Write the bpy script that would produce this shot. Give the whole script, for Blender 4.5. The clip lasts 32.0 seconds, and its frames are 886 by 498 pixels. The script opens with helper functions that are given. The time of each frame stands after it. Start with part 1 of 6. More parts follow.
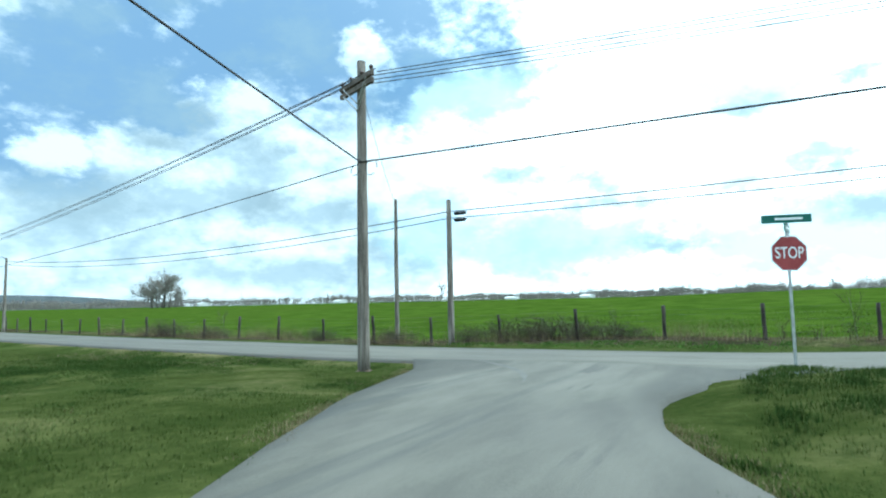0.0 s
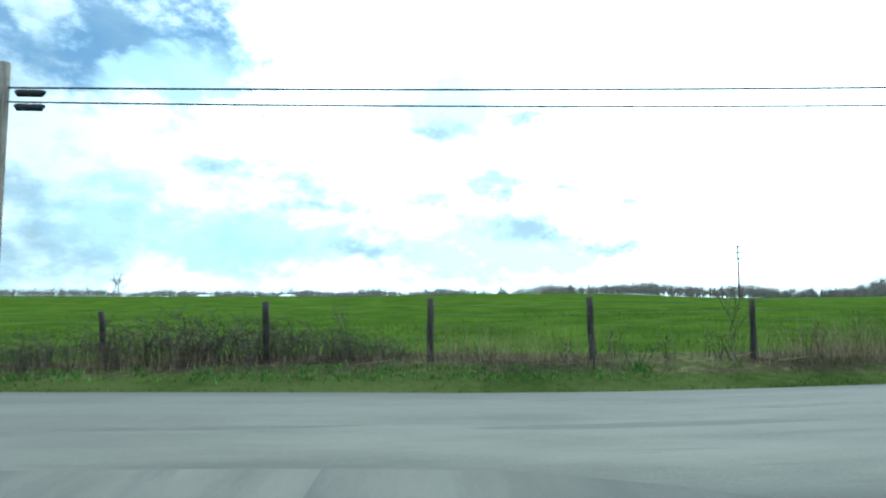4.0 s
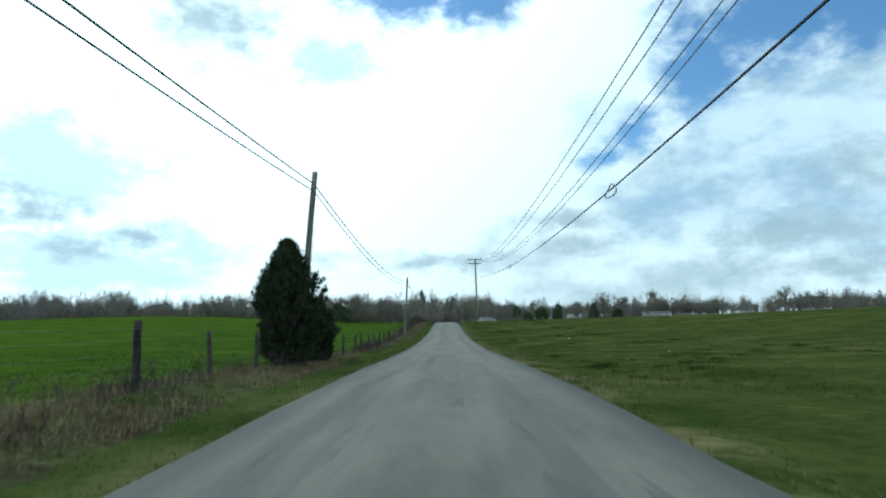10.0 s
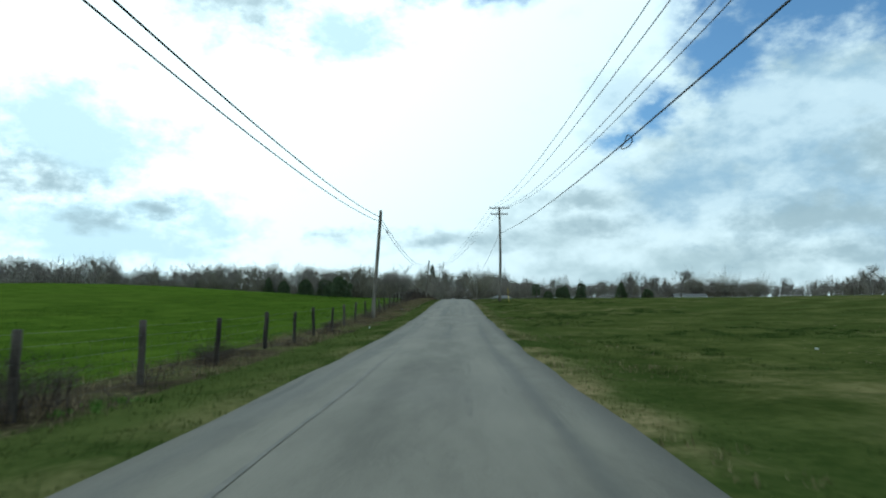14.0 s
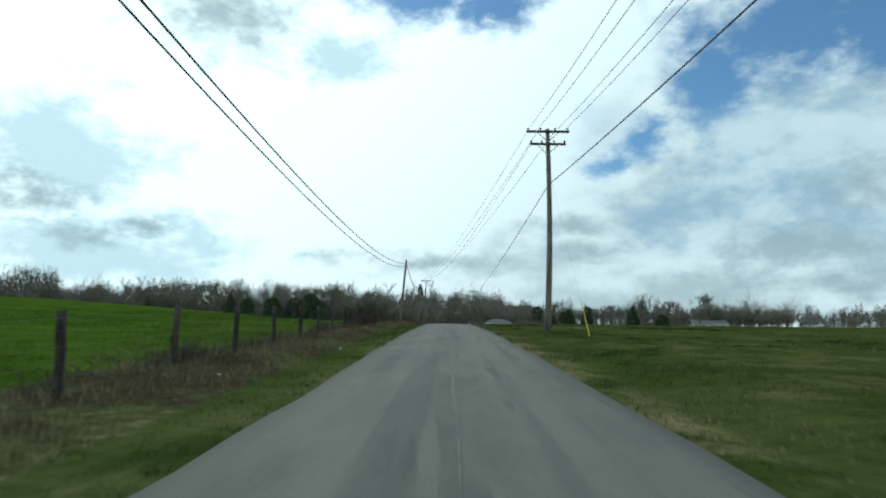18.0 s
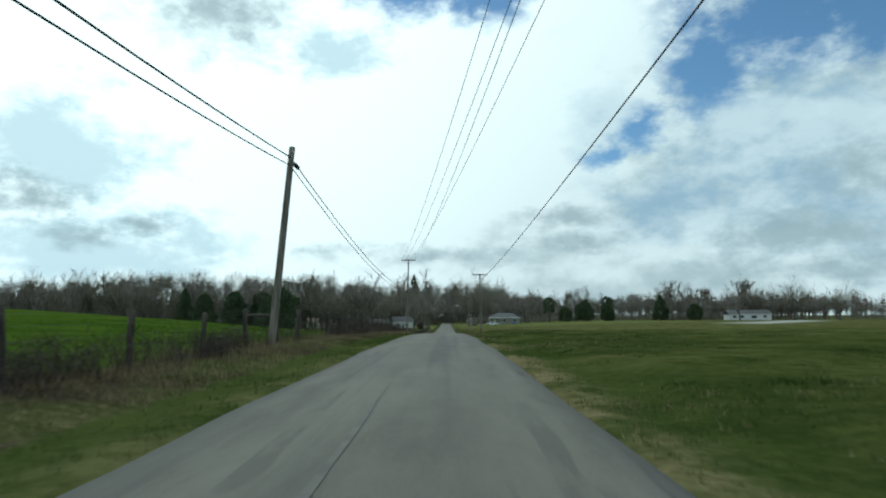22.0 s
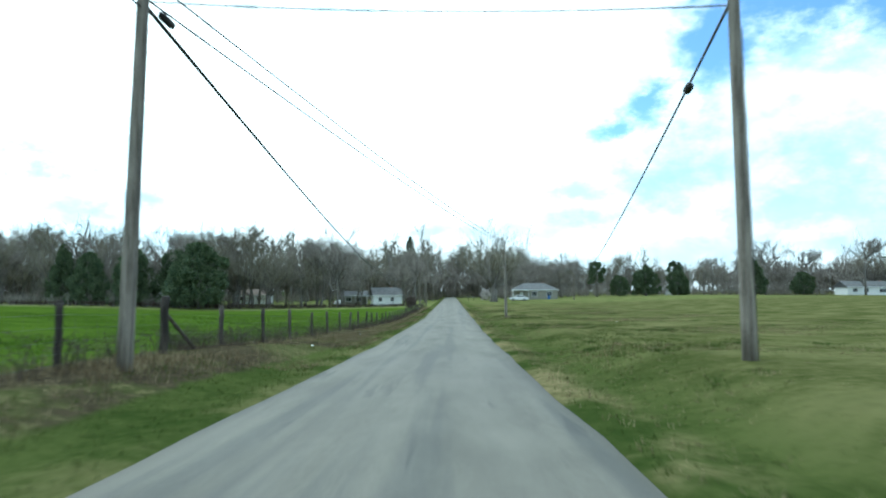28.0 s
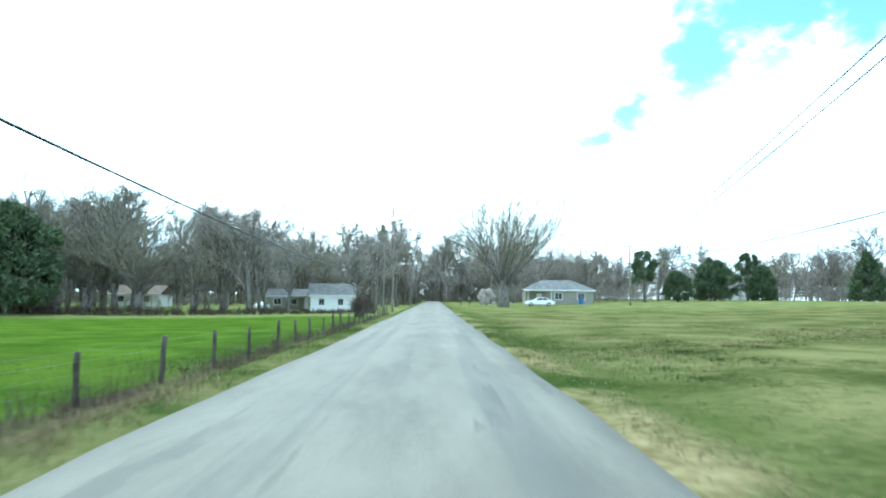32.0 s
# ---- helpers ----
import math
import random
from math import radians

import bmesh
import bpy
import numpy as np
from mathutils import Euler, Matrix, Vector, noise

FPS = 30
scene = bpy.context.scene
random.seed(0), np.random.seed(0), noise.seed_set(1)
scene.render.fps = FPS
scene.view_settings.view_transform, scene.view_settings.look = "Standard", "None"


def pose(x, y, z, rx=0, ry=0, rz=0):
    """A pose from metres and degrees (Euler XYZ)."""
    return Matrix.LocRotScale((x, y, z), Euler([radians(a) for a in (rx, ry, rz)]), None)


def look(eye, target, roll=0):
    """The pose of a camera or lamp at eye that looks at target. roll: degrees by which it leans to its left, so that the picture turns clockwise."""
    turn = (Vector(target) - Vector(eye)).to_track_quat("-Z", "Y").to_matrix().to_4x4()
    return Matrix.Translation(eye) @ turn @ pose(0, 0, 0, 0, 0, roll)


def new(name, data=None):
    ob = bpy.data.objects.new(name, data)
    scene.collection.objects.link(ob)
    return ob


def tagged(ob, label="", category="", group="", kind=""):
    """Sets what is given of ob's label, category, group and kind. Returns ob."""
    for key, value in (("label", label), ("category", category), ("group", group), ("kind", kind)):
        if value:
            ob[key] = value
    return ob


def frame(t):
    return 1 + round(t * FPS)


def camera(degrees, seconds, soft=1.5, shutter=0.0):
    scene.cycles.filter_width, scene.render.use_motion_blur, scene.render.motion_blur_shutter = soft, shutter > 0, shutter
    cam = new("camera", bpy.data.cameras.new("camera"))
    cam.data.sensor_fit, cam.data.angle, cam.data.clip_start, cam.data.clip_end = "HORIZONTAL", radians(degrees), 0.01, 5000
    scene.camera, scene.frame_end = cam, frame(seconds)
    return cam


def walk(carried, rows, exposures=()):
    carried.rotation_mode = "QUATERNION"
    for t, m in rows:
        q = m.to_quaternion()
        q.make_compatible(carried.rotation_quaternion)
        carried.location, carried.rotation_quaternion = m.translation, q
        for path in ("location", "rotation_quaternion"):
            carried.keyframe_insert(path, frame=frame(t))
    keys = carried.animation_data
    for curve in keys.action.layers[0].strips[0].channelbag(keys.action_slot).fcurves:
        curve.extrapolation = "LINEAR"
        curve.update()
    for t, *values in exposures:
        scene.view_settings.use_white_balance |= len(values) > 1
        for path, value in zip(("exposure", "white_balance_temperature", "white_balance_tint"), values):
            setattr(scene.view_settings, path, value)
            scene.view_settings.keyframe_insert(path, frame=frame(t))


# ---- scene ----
cam = camera(72.8, 32.0, soft=2.0, shutter=0.2)
PATH = [
    (0.0, pose(16.711, -21.378, 1.398, 95.043, 1.164, 114.936)),
    (0.5, pose(14.901, -22.123, 1.368, 94.897, 0.930, 114.040)),
    (1.0, pose(13.150, -22.742, 1.327, 94.703, 0.761, 111.836)),
    (1.5, pose(11.430, -23.178, 1.274, 94.563, 0.847, 107.867)),
    (2.0, pose(9.935, -23.497, 1.222, 94.564, 0.839, 103.573)),
    (2.5, pose(8.646, -23.691, 1.178, 94.597, 0.728, 98.422)),
    (3.0, pose(7.572, -23.785, 1.140, 94.667, 0.505, 94.393)),
    (3.5, pose(6.632, -23.780, 1.107, 94.762, 0.217, 90.851)),
    (4.0, pose(5.743, -23.667, 1.079, 94.868, -0.135, 87.022)),
    (4.5, pose(4.825, -23.403, 1.056, 94.973, -0.567, 81.886)),
    (5.0, pose(3.809, -22.896, 1.035, 95.063, -1.086, 73.953)),
    (5.5, pose(2.843, -22.213, 1.013, 95.134, -1.499, 64.560)),
    (6.0, pose(1.882, -21.252, 1.010, 95.323, -1.769, 53.808)),
    (6.5, pose(1.097, -20.096, 1.037, 95.987, -2.007, 43.205)),
    (7.0, pose(0.542, -18.712, 1.091, 96.863, -1.730, 31.482)),
    (7.5, pose(0.141, -17.072, 1.143, 97.233, -1.257, 19.790)),
    (8.0, pose(-0.093, -15.123, 1.193, 97.368, -0.549, 10.911)),
    (8.5, pose(-0.182, -12.840, 1.241, 97.496, 0.293, 5.123)),
    (9.0, pose(-0.166, -10.228, 1.288, 97.438, 0.876, 1.882)),
    (9.5, pose(-0.080, -7.305, 1.333, 97.271, 1.306, 0.430)),
    (10.0, pose(0.024, -4.089, 1.375, 96.935, 1.462, 0.339)),
    (10.5, pose(0.130, -0.599, 1.409, 96.562, 1.490, 0.195)),
    (11.0, pose(0.249, 3.135, 1.428, 95.961, 1.273, 0.058)),
    (11.5, pose(0.305, 7.091, 1.432, 95.577, 1.032, -0.066)),
    (12.0, pose(0.332, 11.366, 1.393, 95.061, 0.509, 0.119)),
    (12.5, pose(0.305, 15.898, 1.321, 94.693, 0.061, 0.460)),
    (13.0, pose(0.394, 20.700, 1.234, 94.262, -0.021, 0.791)),
    (13.5, pose(0.453, 25.623, 1.150, 94.522, 0.118, 1.186)),
    (14.0, pose(0.427, 30.603, 1.085, 94.895, 0.126, 1.527)),
    (14.5, pose(0.368, 35.630, 1.043, 95.253, -0.020, 1.914)),
    (15.0, pose(0.280, 40.680, 1.021, 95.549, -0.285, 2.118)),
    (15.5, pose(0.169, 45.739, 1.018, 95.806, -0.628, 2.199)),
    (16.0, pose(0.040, 50.797, 1.038, 96.045, -0.981, 2.217)),
    (16.5, pose(-0.093, 55.840, 1.080, 96.290, -1.220, 2.232)),
    (17.0, pose(-0.188, 60.855, 1.146, 96.562, -1.134, 2.304)),
    (17.5, pose(-0.237, 65.840, 1.226, 96.803, -0.985, 1.638)),
    (18.0, pose(-0.199, 70.806, 1.312, 97.070, -0.789, 0.493)),
    (18.5, pose(-0.083, 75.834, 1.418, 97.392, -0.638, -0.512)),
    (19.0, pose(0.031, 81.030, 1.554, 97.523, -0.488, -0.634)),
    (19.5, pose(0.139, 86.417, 1.717, 97.438, -0.506, -0.405)),
    (20.0, pose(0.178, 91.975, 1.872, 97.170, -0.290, 0.118)),
    (20.5, pose(0.238, 97.633, 2.019, 96.917, -0.077, 0.314)),
    (21.0, pose(0.282, 103.377, 2.146, 96.821, -0.048, 0.328)),
    (21.5, pose(0.331, 109.187, 2.254, 96.679, 0.007, 0.348)),
    (22.0, pose(0.393, 115.037, 2.351, 96.437, 0.258, 0.366)),
    (22.5, pose(0.479, 120.958, 2.434, 96.011, 0.517, 0.519)),
    (23.0, pose(0.516, 126.975, 2.498, 95.615, 0.346, 0.741)),
    (23.5, pose(0.525, 133.091, 2.534, 95.095, -0.009, 0.795)),
    (24.0, pose(0.507, 139.295, 2.537, 94.813, -0.235, 0.773)),
    (24.5, pose(0.476, 145.583, 2.499, 94.492, 0.016, 0.721)),
    (25.0, pose(0.457, 151.945, 2.427, 94.378, 0.388, 0.654)),
    (25.5, pose(0.427, 158.365, 2.330, 94.409, 0.611, 0.857)),
    (26.0, pose(0.395, 164.844, 2.212, 94.291, 0.568, 0.980)),
    (26.5, pose(0.361, 171.401, 2.072, 94.108, 0.405, 1.028)),
    (27.0, pose(0.326, 178.053, 1.906, 93.944, 0.217, 1.007)),
    (27.5, pose(0.292, 184.820, 1.714, 93.882, 0.062, 0.921)),
    (28.0, pose(0.270, 191.720, 1.494, 94.008, -0.018, 0.776)),
    (28.5, pose(0.285, 198.784, 1.250, 94.038, 0.030, 0.562)),
    (29.0, pose(0.303, 205.954, 1.030, 94.065, 0.236, 0.330)),
    (29.5, pose(0.327, 213.189, 0.866, 94.262, 0.448, 0.178)),
    (30.0, pose(0.370, 220.452, 0.737, 94.394, 0.218, 0.105)),
    (30.5, pose(0.438, 227.708, 0.621, 94.264, 0.040, -0.098)),
    (31.0, pose(0.459, 234.985, 0.515, 94.297, -0.154, -0.139)),
    (31.5, pose(0.466, 242.278, 0.417, 94.401, -0.382, -0.463)),
    (32.0, pose(0.469, 249.578, 0.322, 94.569, -0.658, -0.843)),
]
EXPOSURES = [(t, e, k, -12) for t, e, k in ((0.0, -0.25, 4950), (2.5, -0.25, 4950), (5.0, -0.6, 4750), (7.0, -1.0, 4800), (10.0, -1.3, 5000), (13.0, -1.4, 5100), (17.0, -1.55, 5200), (20.0, -1.6, 5250), (23.0, -1.6, 5300), (25.5, -1.2, 5250), (28.0, -0.5, 4950), (29.0, -0.3, 4850), (30.0, 0.2, 4800), (31.0, 0.45, 4800), (32.0, 0.35, 4800))]
walk(cam, PATH, EXPOSURES)

# height of the road along its length
ROAD_Y = (-400, -40, -30, -22.2, -20.1, -17.1, -12.8, -7.3, -0.6, 7.1, 15.9, 25.6, 35.6, 45.7, 55.8, 65.8, 75.8, 86.4, 97.6, 109.2, 121.0, 133.1, 145.6, 158.4, 171.4, 184.8, 198.8, 213.2, 227.7, 242.3, 290, 340, 440, 700)
ROAD_Z = (-0.2, -0.25, -0.26, -0.26, -0.23, -0.13, -0.03, 0.06, 0.14, 0.16, 0.05, -0.12, -0.23, -0.25, -0.19, -0.04, 0.15, 0.45, 0.75, 0.98, 1.16, 1.26, 1.23, 1.06, 0.8, 0.44, -0.02, -0.4, -0.65, -0.85, -0.93, -0.93, -1.1, -0.6)

# world: hazy blue sky with broken cloud, the sun behind thin cloud ahead of the road's west side
SUN_TURN, SUN_UP = 48.0, 44.0
SUN_DIR = Vector((-math.sin(radians(SUN_TURN)) * math.cos(radians(SUN_UP)), math.cos(radians(SUN_TURN)) * math.cos(radians(SUN_UP)), math.sin(radians(SUN_UP))))


def build_world():
    world = bpy.data.worlds.new("sky")
    scene.world = world
    world.use_nodes = True
    n, l = world.node_tree.nodes, world.node_tree.links
    n.clear()
    out, bg = n.new("ShaderNodeOutputWorld"), n.new("ShaderNodeBackground")
    sky = n.new("ShaderNodeTexSky")
    sky.sky_type, sky.sun_disc = "NISHITA", False
    sky.sun_elevation, sky.sun_rotation = radians(SUN_UP), radians(-SUN_TURN)
    sky.dust_density, sky.ozone_density = 0.6, 2.0
    co = n.new("ShaderNodeTexCoord")
    sep = n.new("ShaderNodeSeparateXYZ")
    l.new(co.outputs["Generated"], sep.inputs[0])

    def mth(op, a, b=None, c=None):
        m = n.new("ShaderNodeMath")
        m.operation = op
        for i, v in enumerate((a, b, c)):
            if v is None:
                continue
            if isinstance(v, (int, float)):
                m.inputs[i].default_value = v
            else:
                l.new(v, m.inputs[i])
        return m.outputs[0]

    def ramp(v, a, b):
        r = n.new("ShaderNodeMapRange")
        r.interpolation_type = "SMOOTHSTEP"
        l.new(v, r.inputs[0])
        r.inputs[1].default_value, r.inputs[2].default_value = a, b
        return r.outputs[0]

    def mixc(f, a, b):
        m = n.new("ShaderNodeMix")
        m.data_type = "RGBA"
        for s, v in ((m.inputs[0], f), (m.inputs[6], a), (m.inputs[7], b)):
            if isinstance(v, tuple):
                s.default_value = v
            elif isinstance(v, (int, float)):
                s.default_value = v
            else:
                l.new(v, s)
        return m.outputs[2]

    def fbm(scale, detail, rough, shift=(0, 0, 0)):
        mp = n.new("ShaderNodeMapping")
        mp.inputs["Location"].default_value, mp.inputs["Scale"].default_value = shift, (1, 1, 1.7)
        l.new(co.outputs["Generated"], mp.inputs[0])
        t = n.new("ShaderNodeTexNoise")
        t.inputs["Scale"].default_value, t.inputs["Detail"].default_value, t.inputs["Roughness"].default_value = scale, detail, rough
        l.new(mp.outputs[0], t.inputs[0])
        return t

    def lobe(turn, rise, a, b):
        d = n.new("ShaderNodeVectorMath")
        d.operation = "DOT_PRODUCT"
        l.new(co.outputs["Generated"], d.inputs[0])
        d.inputs[1].default_value = (-math.sin(radians(turn)) * math.cos(radians(rise)), math.cos(radians(turn)) * math.cos(radians(rise)), math.sin(radians(rise)))
        return ramp(d.outputs["Value"], a, b)

    # bearing and height in degrees, bent by noise so that no outline is smooth
    warp = n.new("ShaderNodeSeparateXYZ")
    l.new(fbm(9.0, 7, 0.6).outputs["Color"], warp.inputs[0])
    bearing = mth("MULTIPLY", mth("ARCTAN2", mth("MULTIPLY", sep.outputs[0], -1.0), sep.outputs[1]), 57.3)
    bearing = mth("ADD", bearing, mth("MULTIPLY", mth("SUBTRACT", warp.outputs[0], 0.5), 6.0))
    rise = mth("ADD", mth("MULTIPLY", mth("ARCSINE", sep.outputs[2]), 57.3), mth("MULTIPLY", mth("SUBTRACT", warp.outputs[1], 0.5), 4.0))
    lumps = mth("SUBTRACT", mth("MULTIPLY_ADD", fbm(24.0, 8, 0.6, (1.1, 5.7, 0)).outputs[0], 0.6, fbm(9.0, 9, 0.62, (3.1, 0.7, 0)).outputs[0]), 0.8)

    def bank(spots, soft_in, soft_out, rag):
        """One where the sky lies inside one of the ragged ovals."""
        best = None
        for a, e, ra, re in spots:
            u, v = (mth("MULTIPLY", mth("SUBTRACT", w, c), 1.0 / r) for w, c, r in ((bearing, a, ra), (rise, e, re)))
            inside = mth("SUBTRACT", 1.0, mth("SQRT", mth("ADD", mth("MULTIPLY", u, u), mth("MULTIPLY", v, v))))
            best = inside if best is None else mth("MAXIMUM", best, inside)
        return ramp(mth("ADD", mth("MAXIMUM", best, -3.0), mth("MULTIPLY", lumps, rag)), soft_out, soft_in)

    near = lobe(SUN_TURN, SUN_UP, 0.38, 0.9)
    west = lobe(112, 8, 0.25, 0.8)
    mottle = ramp(mth("ADD", fbm(6.5, 8, 0.6, (4.2, 1.7, 0)).outputs[0], mth("MULTIPLY", near, -0.25)), 0.42, 0.68)
    white = mixc(near, mixc(mottle, (2.5, 2.42, 2.34, 1), (1.55, 1.60, 1.58, 1)), (3.9, 3.7, 3.5, 1))
    white = mixc(mth("MULTIPLY", lobe(138, 8, 0.86, 0.97), mth("MULTIPLY_ADD", mottle, 0.5, 0.48)), white, (0.62, 0.70, 0.74, 1))
    dim = mixc(west, (1.2, 1.29, 1.32, 1), (0.74, 0.83, 0.88, 1))
    pale = mixc(west, (1.6, 1.88, 2.0, 1), (0.80, 1.0, 1.08, 1))
    blue = n.new("ShaderNodeVectorMath")
    blue.operation = "SCALE"
    l.new(sky.outputs[0], blue.inputs[0])
    blue.inputs[3].default_value = SKY_GAIN
    away = mth("MULTIPLY", ramp(fbm(2.6, 8, 0.6, (0.3, 2.1, 0)).outputs[0], 0.50, 0.40), mth("SUBTRACT", 1.0, lobe(55, 10, -0.35, -0.1)))
    puff = bank(PUFF, 0.42, -0.22, 2.3)
    open_sky = mth("MULTIPLY", bank(BLUE, 0.62, -0.42, 2.0), mth("SUBTRACT", 1.0, puff))
    slate = mth("MULTIPLY", bank(SLATE, 0.5, -0.45, 2.2), mth("SUBTRACT", 1.0, mth("MULTIPLY", puff, 0.9)))
    col = mixc(mth("MULTIPLY", bank(THIN, 0.55, -0.4, 2.6), 0.7), white, pale)
    col = mixc(mth("MULTIPLY", bank(VEIL, 0.7, -0.5, 2.2), mth("MULTIPLY_ADD", mottle, 0.5, 0.3)), col, (1.02, 1.30, 1.62, 1))
    col = mixc(mth("MAXIMUM", open_sky, away), col, blue.outputs[0])
    col = mixc(mth("MULTIPLY", slate, 0.9), col, mixc(mottle, (0.30, 0.47, 0.72, 1), (0.52, 0.66, 0.80, 1)))
    col = mixc(mth("MULTIPLY", bank(GREY, 1.0, -0.6, 3.2), 0.85), col, dim)
    l.new(col, bg.inputs[0])
    bg.inputs[1].default_value = 1.0
    l.new(bg.outputs[0], out.inputs[0])


# broken cloud by its bearing west of the road's way, height and half widths in degrees
BLUE = ((-30, 24.5, 8.5, 4.6), (-37, 23, 5, 4.4), (-24.5, 21.5, 4.2, 4.6), (-18.5, 17, 2.4, 2.6), (-16, 15, 2.2, 1.3), (4.6, 29.6, 7.5, 2.3), (-4.5, 28.6, 5.0, 2.2), (-30, 35, 16, 7))
SLATE = ((130, 25, 22, 7.6), (146, 19, 8, 7.0), (118, 21.5, 6, 4.0), (138, 17, 7, 3.0), (149, 13, 6, 3.6))
PUFF = ((-14.4, 23.5, 5.8, 6.6), (-33.5, 15.5, 6.5, 3.4), (-27, 14, 4.5, 3.0), (-6, 21, 8.0, 5.0), (133.8, 16.8, 4.0, 2.8), (142, 13, 5.0, 2.0), (122, 23, 2.4, 2.2), (148, 13, 3.0, 1.8), (130, 5, 8.3, 1.6), (112, 18, 5, 3))
VEIL = ((-30, 13, 12, 7.0), (-36, 8, 9, 5.0), (-21, 10, 7, 4.0), (-15, 17.5, 3.2, 3.2), (108, 8, 8, 5), (110, 20, 7, 5))
GREY = ((22.8, 26.4, 6.4, 2.6), (36, 9.8, 3.6, 1.8), (31.3, 7, 2.6, 0.9), (27, 8, 1.7, 0.6), (2, 5.6, 7.6, 1.1), (-11.5, 9.2, 3.6, 1.0), (-13, 6.8, 3.2, 1.0), (-31, 4, 8.0, 1.4), (-31.5, 7, 6.4, 1.3), (-36, 11, 4.0, 2.0), (131.8, 12.8, 4.2, 2.1), (138.5, 9.5, 7.0, 1.6), (127, 8, 5.7, 1.1), (132, 3, 14.3, 1.4), (79, 17, 3.2, 1.6), (82, 11.4, 3.4, 1.4), (75, 10.6, 2.6, 0.9), (78, 6.6, 4.6, 1.1), (98, 9, 4.0, 0.9), (94, 5, 4.0, 0.9), (107.5, 12, 2.8, 1.2), (88, 16, 2.6, 1.0), (89, 9.6, 3.2, 1.6), (39.4, 9.3, 3.0, 0.8), (71, 5, 3.4, 0.6), (69, 9, 1.4, 0.7), (146, 6.5, 9, 3.2), (141, 9, 7, 2.2), (99, 10.5, 4.0, 1.5))
THIN = ((34, 13, 7.0, 4.2), (10, 24.5, 5.5, 2.0), (30, 6, 10.8, 3.3), (112, 20, 8.2, 3.9), (83, 5, 13.9, 3.5), (104, 5, 13.8, 2.7), (115, 6, 6.3, 3.2), (86, 18, 7, 3.4))
SKY_GAIN = 0.30
build_world()
sun = new("sun", bpy.data.lights.new("sun", "SUN"))
sun.data.energy, sun.data.angle, sun.data.color = 1.0, radians(3.0), (1.0, 0.95, 0.86)
sun.matrix_world = look((0, 0, 60), (-SUN_DIR.x, -SUN_DIR.y, 60 - SUN_DIR.z))

# ---- materials ----


def material(name, ca, cb, scale=6.0, rough=0.8, bump=0.2, metal=0.0, fine=60.0, island=0.0, stretch=(1, 1, 1), ramp=(0.35, 0.65), spec=0.3, piece=0.0):
    """Two colours mixed by a coarse and a fine noise, with relief of the fine one."""
    m = bpy.data.materials.new(name)
    m.use_nodes = True
    n, l = m.node_tree.nodes, m.node_tree.links
    bsdf = n["Principled BSDF"]
    co, mp = n.new("ShaderNodeTexCoord"), n.new("ShaderNodeMapping")
    mp.inputs["Scale"].default_value = stretch
    l.new(co.outputs["Object"], mp.inputs[0])
    big, small = n.new("ShaderNodeTexNoise"), n.new("ShaderNodeTexNoise")
    for t, s, d in ((big, scale, 5), (small, fine, 4)):
        t.inputs["Scale"].default_value, t.inputs["Detail"].default_value = s, d
        l.new(mp.outputs[0], t.inputs[0])
    mul = n.new("ShaderNodeMath")
    mul.operation = "MULTIPLY_ADD"
    l.new(small.outputs[0], mul.inputs[0])
    mul.inputs[1].default_value = 0.45
    l.new(big.outputs[0], mul.inputs[2])
    val = mul.outputs[0]
    lo, hi = ramp[0] + 0.22, ramp[1] + 0.22
    if island or piece:
        if island:
            r = n.new("ShaderNodeNewGeometry").outputs["Random Per Island"]
        else:
            r = n.new("ShaderNodeObjectInfo").outputs["Random"]
        a = n.new("ShaderNodeMath")
        a.operation = "MULTIPLY_ADD"
        l.new(r, a.inputs[0])
        a.inputs[1].default_value = island or piece
        l.new(val, a.inputs[2])
        val = a.outputs[0]
        lo, hi = lo + 0.5 * (island or piece), hi + 0.5 * (island or piece)
    rg = n.new("ShaderNodeMapRange")
    l.new(val, rg.inputs[0])
    rg.inputs[1].default_value, rg.inputs[2].default_value = lo, hi
    mx = n.new("ShaderNodeMix")
    mx.data_type = "RGBA"
    l.new(rg.outputs[0], mx.inputs[0])
    mx.inputs[6].default_value, mx.inputs[7].default_value = (*ca, 1), (*cb, 1)
    l.new(mx.outputs[2], bsdf.inputs["Base Color"])
    bsdf.inputs["Roughness"].default_value, bsdf.inputs["Metallic"].default_value = rough, metal
    bsdf.inputs["Specular IOR Level"].default_value = spec
    if bump:
        b = n.new("ShaderNodeBump")
        b.inputs["Strength"].default_value, b.inputs["Distance"].default_value = bump, 0.02
        l.new(small.outputs[0], b.inputs["Height"])
        l.new(b.outputs[0], bsdf.inputs["Normal"])
    return m


